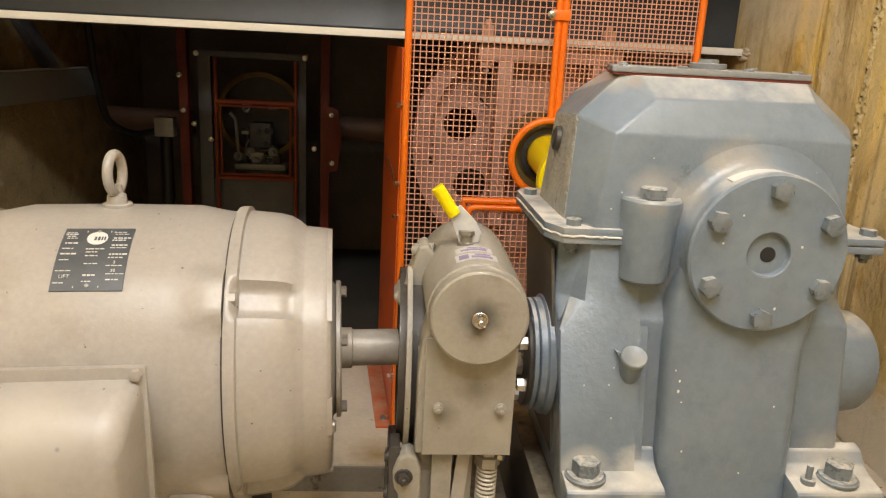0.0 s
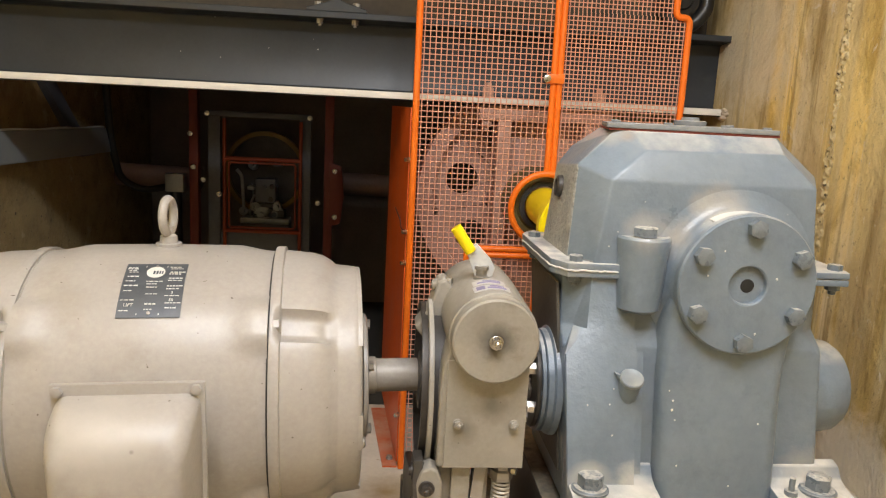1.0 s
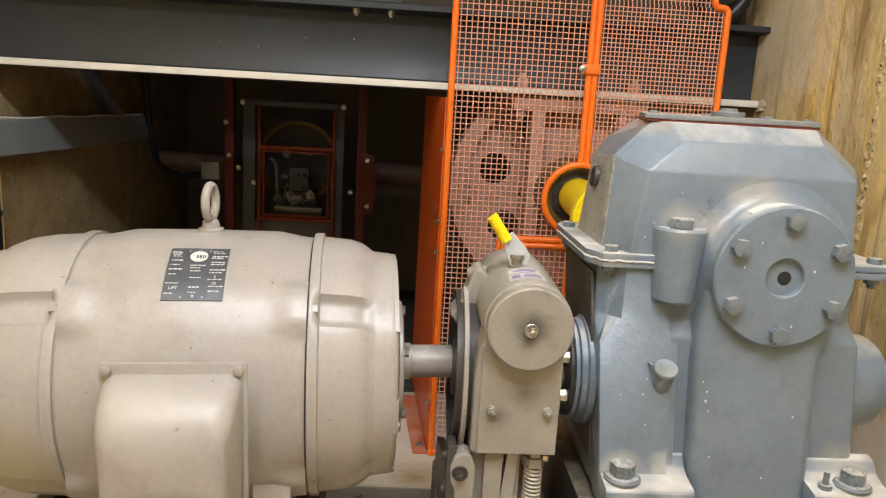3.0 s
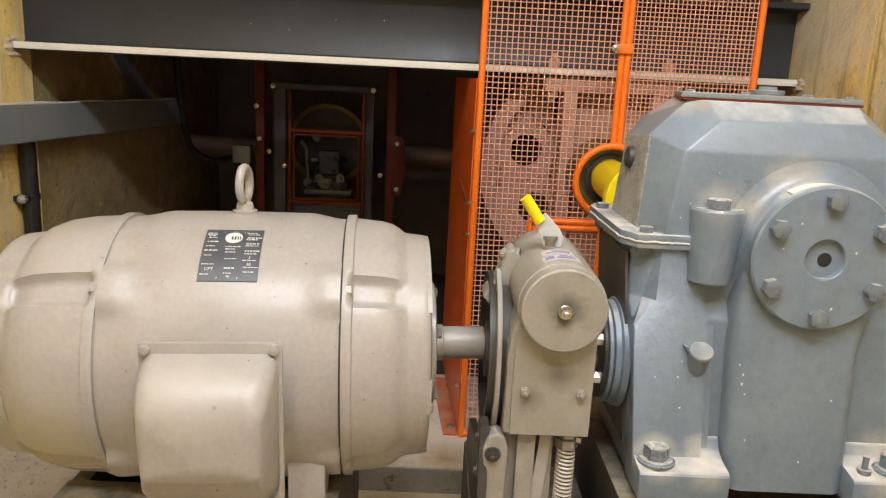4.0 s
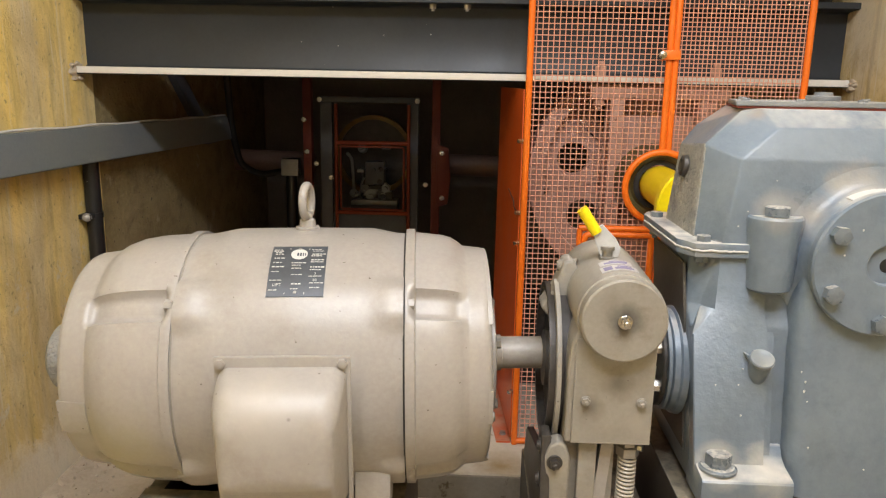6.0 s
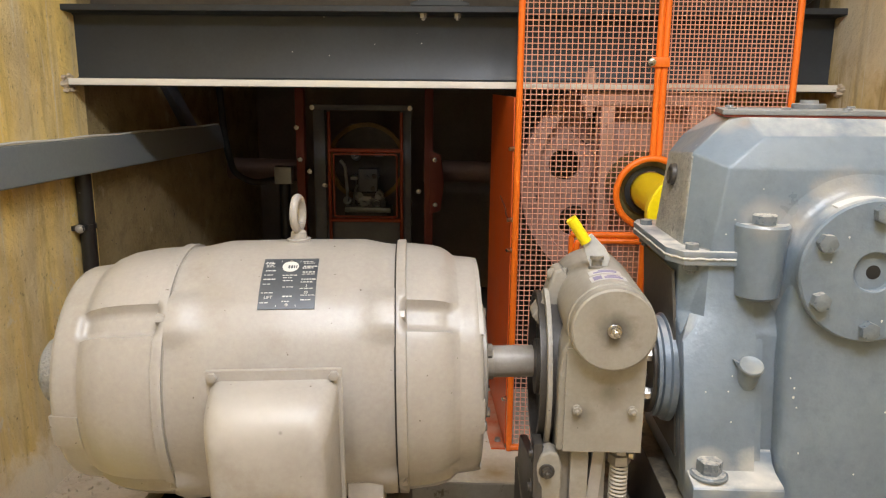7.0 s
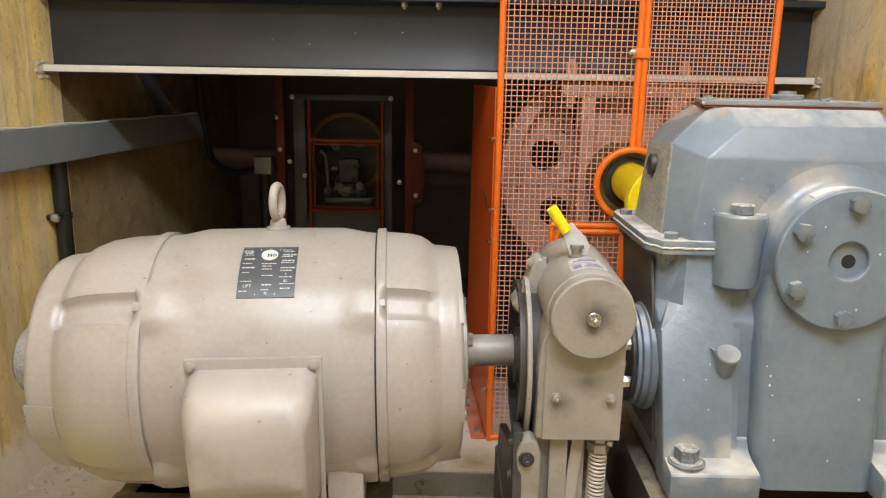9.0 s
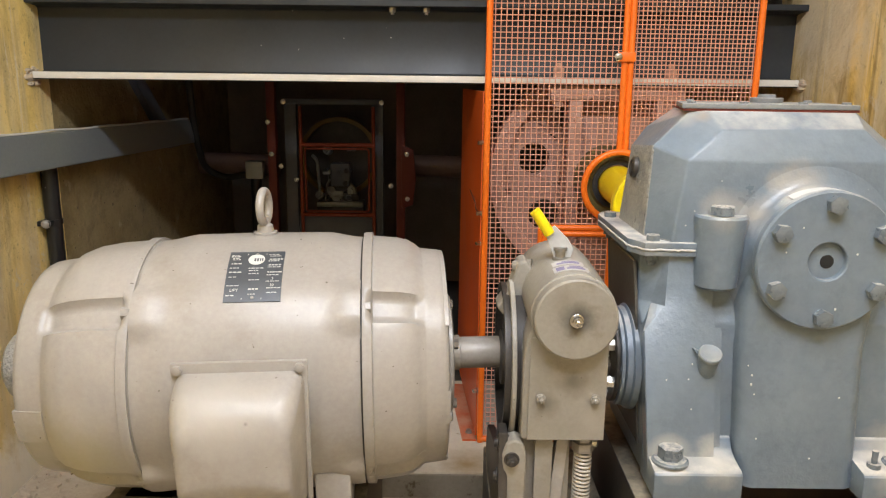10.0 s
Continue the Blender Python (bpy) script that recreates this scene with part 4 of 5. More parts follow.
# side frame with its pointed ear
bm = bmesh.new()
arc = [radians(-58 + 136 * k / 24) for k in range(25)]
prism(bm, [(MY - 0.160 * math.cos(a), 0.434 + 0.160 * math.sin(a)) for a in arc] + [(MY - 0.143 * math.cos(a), 0.434 + 0.143 * math.sin(a)) for a in reversed(arc)], "x", -0.092, -0.084, 0.0015, 2)
part("side_frame", bm, TAUPE, brake)
bm = bmesh.new()
prism(bm, [(-0.113, 0.542), (-0.092, 0.572), (-0.082, 0.602), (-0.077, 0.622), (-0.064, 0.627), (-0.052, 0.614), (-0.040, 0.592), (-0.045, 0.53), (-0.07, 0.50), (-0.09, 0.515)], "y", 0.175, 0.232, 0.006, 3)
part("ear", bm, TAUPE, brake)
part("ear_pin", lathe(bmesh.new(), (-0.085, 0.200, 0.611), (1, -0.25, 0.1), [(0, 0), (0, 0.008), (0.004, 0.0105), (0.034, 0.0115), (0.034, 0)], 24), TAUPE, brake)
# release lever
lever = part("release_lever", prism(bmesh.new(), [(0.012, 0.655), (0.008, 0.640), (-0.020, 0.638), (-0.022, 0.644), (-0.037, 0.682), (-0.021, 0.695), (0.003, 0.671)], "y", 0.148, 0.1525, 0.0008, 1), BLADE, brake, "bare bright steel lever blade")
part("grip", sweep(bmesh.new(), [(-0.056, 0.15, 0.719), (-0.052, 0.15, 0.714), (-0.029, 0.15, 0.680)], 0.0095, 16), YELLOW, lever, "bright yellow grip")
part("lever_post", lathe(bmesh.new(), (-0.010, 0.15, 0.628), (0, 0, 1), [(0, 0), (0, 0.013), (0.012, 0.013), (0.013, 0.009), (0.024, 0.009), (0.024, 0.012), (0.03, 0.012), (0.03, 0)], 20), DULL_STEEL, brake)

# drum and shoes
bm = bmesh.new()
lathe(bm, (-0.100, MY, 0.434), (1, 0, 0), [(0, 0), (0, 0.05), (0.012, 0.05), (0.012, 0.118), (-0.002, 0.125), (-0.002, 0.138), (0.115, 0.138), (0.115, 0.125), (0.06, 0.118), (0.06, 0)], 72)
part("drum", bm, DRUM, brake, "dark iron brake drum")
for s, y in ((-1, MY - 0.118), (1, MY + 0.155)):
    bm = bmesh.new()
    prism(bm, [(y - 0.022, 0.15), (y + 0.022, 0.15), (y + 0.018, 0.36), (y + 0.024 * s * -1, 0.50), (y - 0.02, 0.50), (y - 0.02, 0.34)], "x", -0.075, -0.035, 0.003)
    part("shoe_arm", bm, TAUPE, brake)
    bm = bmesh.new()
    prism(bm, [(y - 0.02, 0.15), (y + 0.02, 0.15), (y + 0.016, 0.335), (y - 0.016, 0.335)], "x", -0.012, 0.012, 0.003)
    part("shoe_arm", bm, TAUPE, brake)
bm = bmesh.new()
prism(bm, [(0.035, 0.15), (0.40, 0.15), (0.36, 0.23), (0.13, 0.30), (0.10, 0.36), (0.06, 0.36), (0.04, 0.23)], "x", -0.112, -0.096, 0.004)
part("bed_bracket", bm, DRUM, brake)
for y, z in ((0.075, 0.335), (0.075, 0.275)):
    part("pivot_pin", lathe(bmesh.new(), (-0.118, y, z), (1, 0, 0), [(0, 0), (0, 0.007), (0.004, 0.008), (0.004, 0.014), (0.03, 0.014), (0.03, 0)], 20), DRUM, brake)
bm = bmesh.new()
prism(bm, [(-0.098, 0.15), (-0.068, 0.15), (-0.065, 0.325), (-0.072, 0.346), (-0.085, 0.353), (-0.099, 0.346), (-0.106, 0.325)], "y", 0.05, 0.088, 0.005, 3)
part("lever_arm", bm, TAUPE, brake)
bolt(brake, (-0.090, 0.05, 0.318), (0, -1, 0), 0.016, 0.009, DRUM, 0.013, True)
for x0, x1, lean in ((-0.05, -0.02, 0.0),):
    part("link_bar", box(bmesh.new(), x0, x1, 0.066, 0.082, 0.15, 0.357, 0.003), TAUPE, brake)
part("link_bar", rings_solid(bmesh.new(), [[(-0.03, 0.075, 0.15), (-0.008, 0.075, 0.15), (-0.008, 0.09, 0.15), (-0.03, 0.09, 0.15)], [(-0.010, 0.075, 0.36), (0.008, 0.075, 0.36), (0.008, 0.09, 0.36), (-0.010, 0.09, 0.36)]]), CREAM, brake)

# flexible conduit below the cover box
cond = thing("flexible_conduit", "pale ribbed flexible conduit hanging from the brake", "conduit", (0.035, 0.085, 0.15))
bm = bmesh.new()
turns, n = 24, 16
sweep(bm, [(0.034 + 0.0135 * math.cos(2 * math.pi * k / n), 0.085 + 0.0135 * math.sin(2 * math.pi * k / n), 0.318 - 0.168 * k / (turns * n)) for k in range(turns * n + 1)], 0.0026, 6)
part("coil", bm, CONDUIT, cond)
part("core", sweep(bmesh.new(), [(0.034, 0.085, 0.15), (0.034, 0.085, 0.32)], 0.0115, 14), RUBBER, cond)
bm = bmesh.new()
lathe(bm, (0.034, 0.085, 0.319), (0, 0, 1), [(0, 0), (0, 0.019), (0.016, 0.019), (0.018, 0.015), (0.037, 0.015), (0.037, 0)], 6)
part("gland", bm, DULL_STEEL, cond)
bolt(cond, (0.049, 0.078, 0.336), (1, -0.5, 0), 0.011, 0.008, STEEL)

# ---- coupling ----
coup = thing("shaft_coupling", "bright steel shaft coupling with hexagon bolts", "coupling", (0.07, MY, 0.436))
CZ = 0.437
part("hub", lathe(bmesh.new(), (-0.02, MY, CZ), (1, 0, 0), [(0, 0), (0, 0.034), (0.088, 0.034), (0.088, 0.046), (0.096, 0.046), (0.096, 0.036), (0.13, 0.036), (0.13, 0)], 40), STEEL, coup)
part("flange_disc", disc(bmesh.new(), (0.096, MY, CZ), (1, 0, 0), 0.081, 0.010, 0.002, 56), DRUM, coup)
for k in range(6):
    a = radians(-22 + 60 * k)
    bolt(coup, (0.096, MY - 0.066 * math.cos(a), CZ + 0.066 * math.sin(a)), (-1, 0, 0), 0.019, 0.014, STEEL, 0, True)

# ---- gearbox ----
gear = thing("gearbox", "blue-grey painted cast gearbox with a round bolted bearing cover", "gearbox", (0.37, 0.25, 0.25))
GX, GZ = 0.405, 0.655
SPLIT = 0.660


def plan(x0, x1, y0, y1, cx_, cy_, z):
    """An octagon in plan."""
    return [Vector(p) for p in ((x0 + cx_, y0, z), (x1 - cx_, y0, z), (x1, y0 + cy_, z), (x1, y1 - cy_, z), (x1 - cx_, y1, z), (x0 + cx_, y1, z), (x0, y1 - cy_, z), (x0, y0 + cy_, z))]


def corners(xy, zs):
    return [Vector((x, y, z)) for (x, y), z in zip(xy, zs)]


# upper housing: upright walls, then facets that fold in towards the lid
bm = bmesh.new()
rings_solid(bm, [corners([(0.172, 0.135), (0.545, 0.135), (0.577, 0.185), (0.577, 0.36), (0.55, 0.385), (0.160, 0.385), (0.134, 0.36), (0.138, 0.19)], [SPLIT + 0.010] * 8),
                 corners([(0.190, 0.137), (0.532, 0.137), (0.564, 0.20), (0.567, 0.36), (0.54, 0.385), (0.172, 0.385), (0.150, 0.36), (0.144, 0.19)], (0.807, 0.807, 0.822, 0.822, 0.82, 0.815, 0.813, 0.826)),
                 corners([(0.250, 0.160), (0.483, 0.160), (0.502, 0.20), (0.502, 0.36), (0.485, 0.38), (0.192, 0.384), (0.172, 0.350), (0.202, 0.206)], (0.855, 0.858, 0.872, 0.872, 0.872, 0.850, 0.848, 0.879)),
                 corners([(0.232, 0.198), (0.486, 0.198), (0.490, 0.21), (0.490, 0.37), (0.486, 0.38), (0.236, 0.38), (0.226, 0.36), (0.207, 0.212)], [0.885] * 8)])
bmesh.ops.bevel(bm, geom=list(bm.edges), offset=0.004, segments=3, affect="EDGES", profile=0.6)
upper = part("upper_housing", bm, GREY, gear)
part("side_boss", lathe(bmesh.new(), (0.141, 0.28, 0.780), (-1, 0, 0.1), [(0, 0), (0, 0.020), (0.007, 0.018), (0.009, 0.013), (0.006, 0.010), (0.006, 0)], 20), DRUM, gear)
upper.data.materials.append(ROUGH_GREY)
for poly in upper.data.polygons:
    if poly.normal.x < -0.80 and abs(poly.normal.z) < 0.45:
        poly.material_index = 1
# lid with its gasket and filler cap
part("gasket", prism(bmesh.new(), [(0.196, 0.203), (0.490, 0.195), (0.490, 0.36), (0.228, 0.36)], "z", 0.8845, 0.8885, 0.0008, 1), GASKET, gear, "red sealing gasket")
part("lid", prism(bmesh.new(), [(0.192, 0.200), (0.488, 0.192), (0.488, 0.362), (0.230, 0.362)], "z", 0.8885, 0.897, 0.002), LID, gear, "dark grey steel lid")
for x, y in ((0.212, 0.216), (0.30, 0.212), (0.40, 0.212), (0.474, 0.212), (0.25, 0.345), (0.47, 0.345)):
    bolt(gear, (x, y, 0.897), (0, 0, 1), 0.014, 0.004, LID)
part("filler_cap", lathe(bmesh.new(), (0.374, 0.30, 0.896), (0, 0, 1), [(0, 0), (0, 0.027), (0.004, 0.0285), (0.009, 0.0285), (0.010, 0.027), (0.010, 0.016), (0.016, 0.015), (0.016, 0)], 32), LID, gear, "flat round grey filler cap")

# split flange, two plates with a bead of sealant
FL = [(0.127, 0.127), (0.60, 0.118), (0.607, 0.14), (0.607, 0.40), (0.595, 0.43), (0.115, 0.43), (0.102, 0.40), (0.106, 0.165)]
part("flange_upper", prism(bmesh.new(), FL, "z", SPLIT + 0.001, SPLIT + 0.0115, 0.002), GREY, gear)
part("flange_lower", prism(bmesh.new(), FL, "z", SPLIT - 0.0115, SPLIT - 0.001, 0.002), GREY, gear)
bm = bmesh.new()
bead = [Vector((*p, SPLIT)) for p in ((0.1015, 0.39), (0.1035, 0.30), (0.1055, 0.166), (0.1265, 0.1262), (0.17, 0.1252), (0.215, 0.1245))]
bead = [a.lerp(b, k / 8) + Vector((0, 0, 0.0025 * noise.noise((1.7 * k, 2.3 * i, 3.1)))) for i, (a, b) in enumerate(zip(bead, bead[1:])) for k in range(8)]
sweep(bm, bead, 0.0017, 6)
part("sealant_bead", bm, PRINT, gear, "pale squeezed-out sealant")
for x, y in ((0.145, 0.150), (0.120, 0.372), (0.589, 0.145), (0.591, 0.38)):
    bolt(gear, (x, y, SPLIT + 0.0115), (0, 0, 1), 0.021, 0.010, BOLT_GREY, 0.0, spin=x * 7)
    bolt(gear, (x, y, SPLIT - 0.0115), (0, 0, -1), 0.021, 0.012, BOLT_GREY, 0.0, True, "nut", spin=x * 5)

# lower housing, slightly wider at the foot
bm = bmesh.new()
rings_solid(bm, [plan(0.150, 0.600, 0.118, 0.40, 0.006, 0.006, 0.255), plan(0.131, 0.578, 0.124, 0.40, 0.006, 0.006, 0.525), plan(0.130, 0.577, 0.125, 0.40, 0.008, 0.008, 0.535),
                 plan(0.130, 0.577, 0.138, 0.40, 0.034, 0.030, 0.562), plan(0.130, 0.577, 0.140, 0.40, 0.034, 0.030, SPLIT - 0.010)])
bmesh.ops.bevel(bm, geom=list(bm.edges), offset=0.004, segments=2, affect="EDGES", profile=0.6)
lower = part("lower_housing", bm, GREY, gear)


# proud middle panel that carries the bearing, with rounded corners
def panel_ring(x0, x1, z, y0, r=0.028):
    arc_ = [math.pi / 2 * k / 7 for k in range(8)]
    left = [Vector((x0 + r - r * math.cos(a), y0 + r - r * math.sin(a), z)) for a in arc_]
    right = [Vector((x1 - r + r * math.sin(a), y0 + r - r * math.cos(a), z)) for a in arc_]
    return [Vector((x0 - 0.006, 0.16, z))] + left + right + [Vector((x1 + 0.012, 0.16, z))]


bm = bmesh.new()
rings_solid(bm, [panel_ring(x0, x1, z, y0) for z, x0, x1, y0 in ((0.255, 0.302, 0.506, 0.078), (0.50, 0.288, 0.500, 0.090), (0.58, 0.290, 0.510, 0.095), (0.655, 0.303, 0.510, 0.098))])
part("middle_panel", bm, GREY, gear, smooth=50)
# left pillar, cut back above by a sloping facet
bm = bmesh.new()
rings_solid(bm, [[Vector(p) for p in ((x0, y0, z), (x1, y0, z), (x1, 0.16, z), (x0 + 0.002, 0.16, z), (x0 - d * 0.9, y0 + d, z))] for z, x0, x1, y0, d in
                 ((0.255, 0.152, 0.278, 0.086, 0.002), (0.526, 0.130, 0.264, 0.104, 0.002), (0.562, 0.168, 0.264, 0.130, 0.020), (SPLIT - 0.011, 0.170, 0.264, 0.134, 0.020))])
bmesh.ops.bevel(bm, geom=[e for e in bm.edges if abs(e.verts[0].co.z - e.verts[1].co.z) > 0.02 and min(v.co.x for v in e.verts) > 0.24], offset=0.016, segments=5, affect="EDGES")
part("pillar", bm, GREY, gear, smooth=40)
bm = bmesh.new()
rings_solid(bm, [[Vector((0.1495 - (z - 0.255) * 0.0705 - off, y, z)) for y, z in ((0.15, 0.30), (0.38, 0.30), (0.38, 0.63), (0.17, 0.63), (0.155, 0.53))] for off in (-0.002, 0.003)])
part("oily_side", bm, DUSTY_BLACK, gear, "black oil-stained side")

# bearing boss and cover
bm = bmesh.new()
lathe(bm, (GX, 0.093, GZ), (0, 1, 0), [(0, 0), (0, 0.107), (0.004, 0.109), (0.022, 0.111), (0.030, 0.115), (0.037, 0.124), (0.041, 0.137), (0.044, 0.146), (0.07, 0.147), (0.07, 0)], 96)
part("bearing_boss", bm, GREY, gear)
bm = bmesh.new()
lathe(bm, (GX, 0.094, GZ), (0, -1, 0), [(0, 0), (0, 0.1115), (0.002, 0.114), (0.015, 0.114), (0.019, 0.111), (0.019, 0.033), (0.0175, 0.031), (0.009, 0.030), (0.009, 0)], 96)
cover = part("bearing_cover", bm, GREY, gear)
# proud black disc stands for the shade inside the cover's centre hole
part("hole_shade_disc", lathe(bmesh.new(), (GX + 0.003, 0.0855, GZ - 0.002), (0, -1, 0), [(0, 0), (0, 0.0115), (0.0012, 0.0110), (0.0012, 0)], 24), BORE_BLACK, cover)
for k in range(6):
    a = radians(30 + 60 * k)
    bolt(gear, (GX + 0.0925 * math.cos(a), 0.075, GZ + 0.0925 * math.sin(a)), (0, -1, 0), 0.026, 0.015, BOLT_GREY, spin=0.7 * k)
bm = bmesh.new()
tag_ring = []
for k in range(9):
    a = radians(74 + 46 * k / 8)
    tag_ring.append([Vector((GX + r * math.cos(a), y, GZ + r * math.sin(a))) for y, r in ((0.098, 0.107), (0.119, 0.108), (0.119, 0.1135), (0.098, 0.1120))])
rings_solid(bm, tag_ring)
part("tag", bm, PRINT, gear, "pale dusty data tag")
# splashes of white paint
rs = random.Random(21)
DRIPS = ((0.301, 0.087, 0.474), (0.309, 0.087, 0.457), (0.309, 0.087, 0.441), (0.316, 0.087, 0.423), (0.325, 0.082, 0.345), (0.171, 0.098, 0.442), (0.216, 0.095, 0.391), (0.212, 0.098, 0.471),
         (0.337, 0.075, 0.670), (0.45, 0.075, 0.668), (0.36, 0.075, 0.71), (0.426, 0.075, 0.577), (0.458, 0.086, 0.419), (0.418, 0.081, 0.310))
for x, y, z in DRIPS:
    s = rs.uniform(0.0011, 0.0022)
    bm = bmesh.new()
    bmesh.ops.create_icosphere(bm, subdivisions=2, radius=s)
    for v in bm.verts:
        v.co = Vector((x + v.co.x, y + 0.4 * v.co.y, z + v.co.z * (1.0 if v.co.z > 0 else rs.choice((1.0, 1.0, 1.8)))))
    part("paint_drip", bm, PRINT, gear, "white paint splash")
# cap bolt lugs: a collar on a slimmer rounded post
for x in (0.250, 0.474):
    bm = bmesh.new()
    lathe(bm, (x, 0.137, 0.594), (0, 0, 1), [(0, 0), (0, 0.027), (0.006, 0.036), (0.05, 0.0395), (0.09, 0.041), (0.104, 0.0425), (0.112, 0.044), (0.122, 0.044), (0.126, 0.041), (0.1245, 0.036), (0.1245, 0)], 48)
    box(bm, x - 0.036, x + 0.036, 0.130, 0.16, 0.60, 0.718, 0.006)
    part("bolt_lug", bm, GREY, gear)
    bolt(gear, (x, 0.128, 0.720), (0, 0, 1), 0.036, 0.015, BOLT_GREY, 0.0, spin=0.2)
# capped oil spout leaning out of the pillar
spout_way = Vector((-0.06, -0.62, 1)).normalized()
spout_at = Vector((0.239, 0.108, 0.460))
bm = bmesh.new()
lathe(bm, spout_at, spout_way, [(-0.042, 0), (-0.038, 0.007), (-0.020, 0.0150), (0.006, 0.0170), (0.030, 0.0175), (0.034, 0.016), (0.034, 0)], 32)
prism(bm, [(0.210, 0.500), (0.228, 0.492), (0.250, 0.490), (0.250, 0.466), (0.234, 0.461), (0.224, 0.478)], "y", 0.094, 0.108, 0.003)
part("oil_spout", bm, GREY, gear)
part("spout_plug", lathe(bmesh.new(), spout_at + spout_way * 0.0335, spout_way, [(0, 0), (0, 0.0185), (0.002, 0.0195), (0.006, 0.0195), (0.008, 0.018), (0.0075, 0.0145), (0.0068, 0.013), (0.0068, 0)], 32), RAIL, gear, "pale grey round plug")
# feet
for x0, x1, bx in ((0.148, 0.296, 0.182), (0.496, 0.632, 0.575)):
    bm = bmesh.new()
    prism(bm, [(0.046, 0.25), (0.135, 0.25), (0.135, 0.335), (0.116, 0.330), (0.104, 0.313), (0.088, 0.305), (0.052, 0.299), (0.046, 0.294)], "x", x0, x1, 0.004)
    part("foot", bm, GREY, gear)
    part("washer", lathe(bmesh.new(), (bx, 0.080, 0.302), (0, 0, 1), [(0, 0), (0, 0.031), (0.004, 0.031), (0.005, 0.029), (0.007, 0.027), (0.007, 0)], 36), BOLT_GREY, gear)
    bolt(gear, (bx, 0.080, 0.309), (0, 0, 1), 0.036, 0.022, BOLT_GREY, 0.0, False, spin=0.5)
part("foot_stud", lathe(bmesh.new(), (0.523, 0.070, 0.301), (0, 0, 1), [(0, 0), (0, 0.011), (0.008, 0.011), (0.008, 0.005), (0.030, 0.005), (0.030, 0)], 14), BOLT_GREY, gear)
# input flange and far bearing housing
for x, way, prof in ((0.136, (-1, 0, 0), [(0, 0), (0, 0.098), (0.010, 0.096), (0.013, 0.091), (0.022, 0.090), (0.024, 0.087), (0.024, 0.06), (0.019, 0.055), (0.019, 0)]),
                     (0.575, (1, 0, 0), [(0, 0), (0, 0.090), (0.03, 0.088), (0.068, 0.082), (0.080, 0.074), (0.083, 0.064), (0.083, 0)])):
    part("input_housing", lathe(bmesh.new(), (x, MY, 0.440), way, prof, 64), GREY, gear)
part("flange_ring", lathe(bmesh.new(), (0.110, MY, 0.440), (-1, 0, 0), [(0, 0.080), (0, 0.0895), (0.006, 0.0895), (0.0065, 0.0880), (0.0065, 0.080), (0, 0.080)], 64), GREY, gear)
for k in range(6):
    a = radians(60 * k)
    bolt(gear, (0.112, MY - 0.076 * math.cos(a), 0.440 + 0.076 * math.sin(a)), (-1, 0, 0), 0.017, 0.01, BOLT_GREY)

# ---- yellow shaft to the sheave ----
YX, YZ = 0.303, 0.634
yshaft = thing("output_shaft", "yellow-painted flanged output shaft running into the guard", "shaft", (YX, 0.7, YZ))
part("shaft_flange", lathe(bmesh.new(), (YX, 0.34, YZ), (0, 1, 0), [(0, 0), (0, 0.055), (0.36, 0.055), (0.36, 0.100), (0.364, 0.104), (0.390, 0.104), (0.394, 0.100), (0.405, 0.082), (0.425, 0.068), (0.45, 0.061), (0.50, 0.0575), (0.78, 0.0560), (0.79, 0.042), (0.86, 0.042), (0.86, 0)], 48), YELLOW, yshaft)

# ---- orange mesh guard ----
GY = 1.10
guard = thing("mesh_guard", "orange-framed wire mesh guard standing before the sheave", "guard", (0.32, GY, -0.19))
TR = 0.0095
L, R, RT, MIDX = -0.087, 0.673, 0.632, 0.306
FOOT, STEP, TOPR, TOPL = -0.184, 1.186, 1.285, 1.36


def tube(pts, r=TR, name="tube", closed=False, mat=ORANGE, parent=None):
    return part(name, sweep(bmesh.new(), bent(pts, 0.02) if not closed else pts, r, 12, closed), mat, parent or guard)


tube([(L, GY, FOOT - 0.004), (L, GY, TOPL)])
tube([(L, GY, TOPL - 0.004), (MIDX - 0.012, GY, TOPL - 0.004)])
tube([(R, GY, FOOT), (R, GY, STEP), (RT, GY, STEP), (RT, GY, TOPR), (MIDX, GY, TOPR)])
tube([(MIDX - 0.008, GY, 0.73), (MIDX - 0.009, GY, TOPL)])
tube([(MIDX + 0.009, GY, 0.73), (MIDX + 0.008, GY, TOPR)])
tube([(L, GY, FOOT + 0.006), (R, GY, FOOT + 0.006)])
RX, RZ, RR = 0.301, 0.631, 0.101
tube([(RX + RR * math.cos(a), GY - 0.004, RZ + RR * math.sin(a)) for a in np.linspace(0, 2 * math.pi, 49)[:-1]], TR, "ring", True)
tube([(0.075, GY, 0.506), (0.60, GY, 0.506)])
tube([(0.094, GY, FOOT + 0.016), (0.094, GY, 0.488), (0.60, GY, 0.488)])
tube([(0.078, GY, FOOT + 0.016), (0.078, GY, 0.503)], 0.008)
for x in (0.288, 0.309):
    tube([(x, GY, FOOT + 0.016), (x, GY, 0.503)])
part("hasp", box(bmesh.new(), MIDX - 0.030, MIDX + 0.018, GY - 0.017, GY - 0.011, 0.986, 1.012, 0.002), ORANGE, guard)
bolt(guard, (MIDX - 0.031, GY - 0.017, 0.999), (0, -1, 0), 0.016, 0.007, STEEL, 0.011, True)


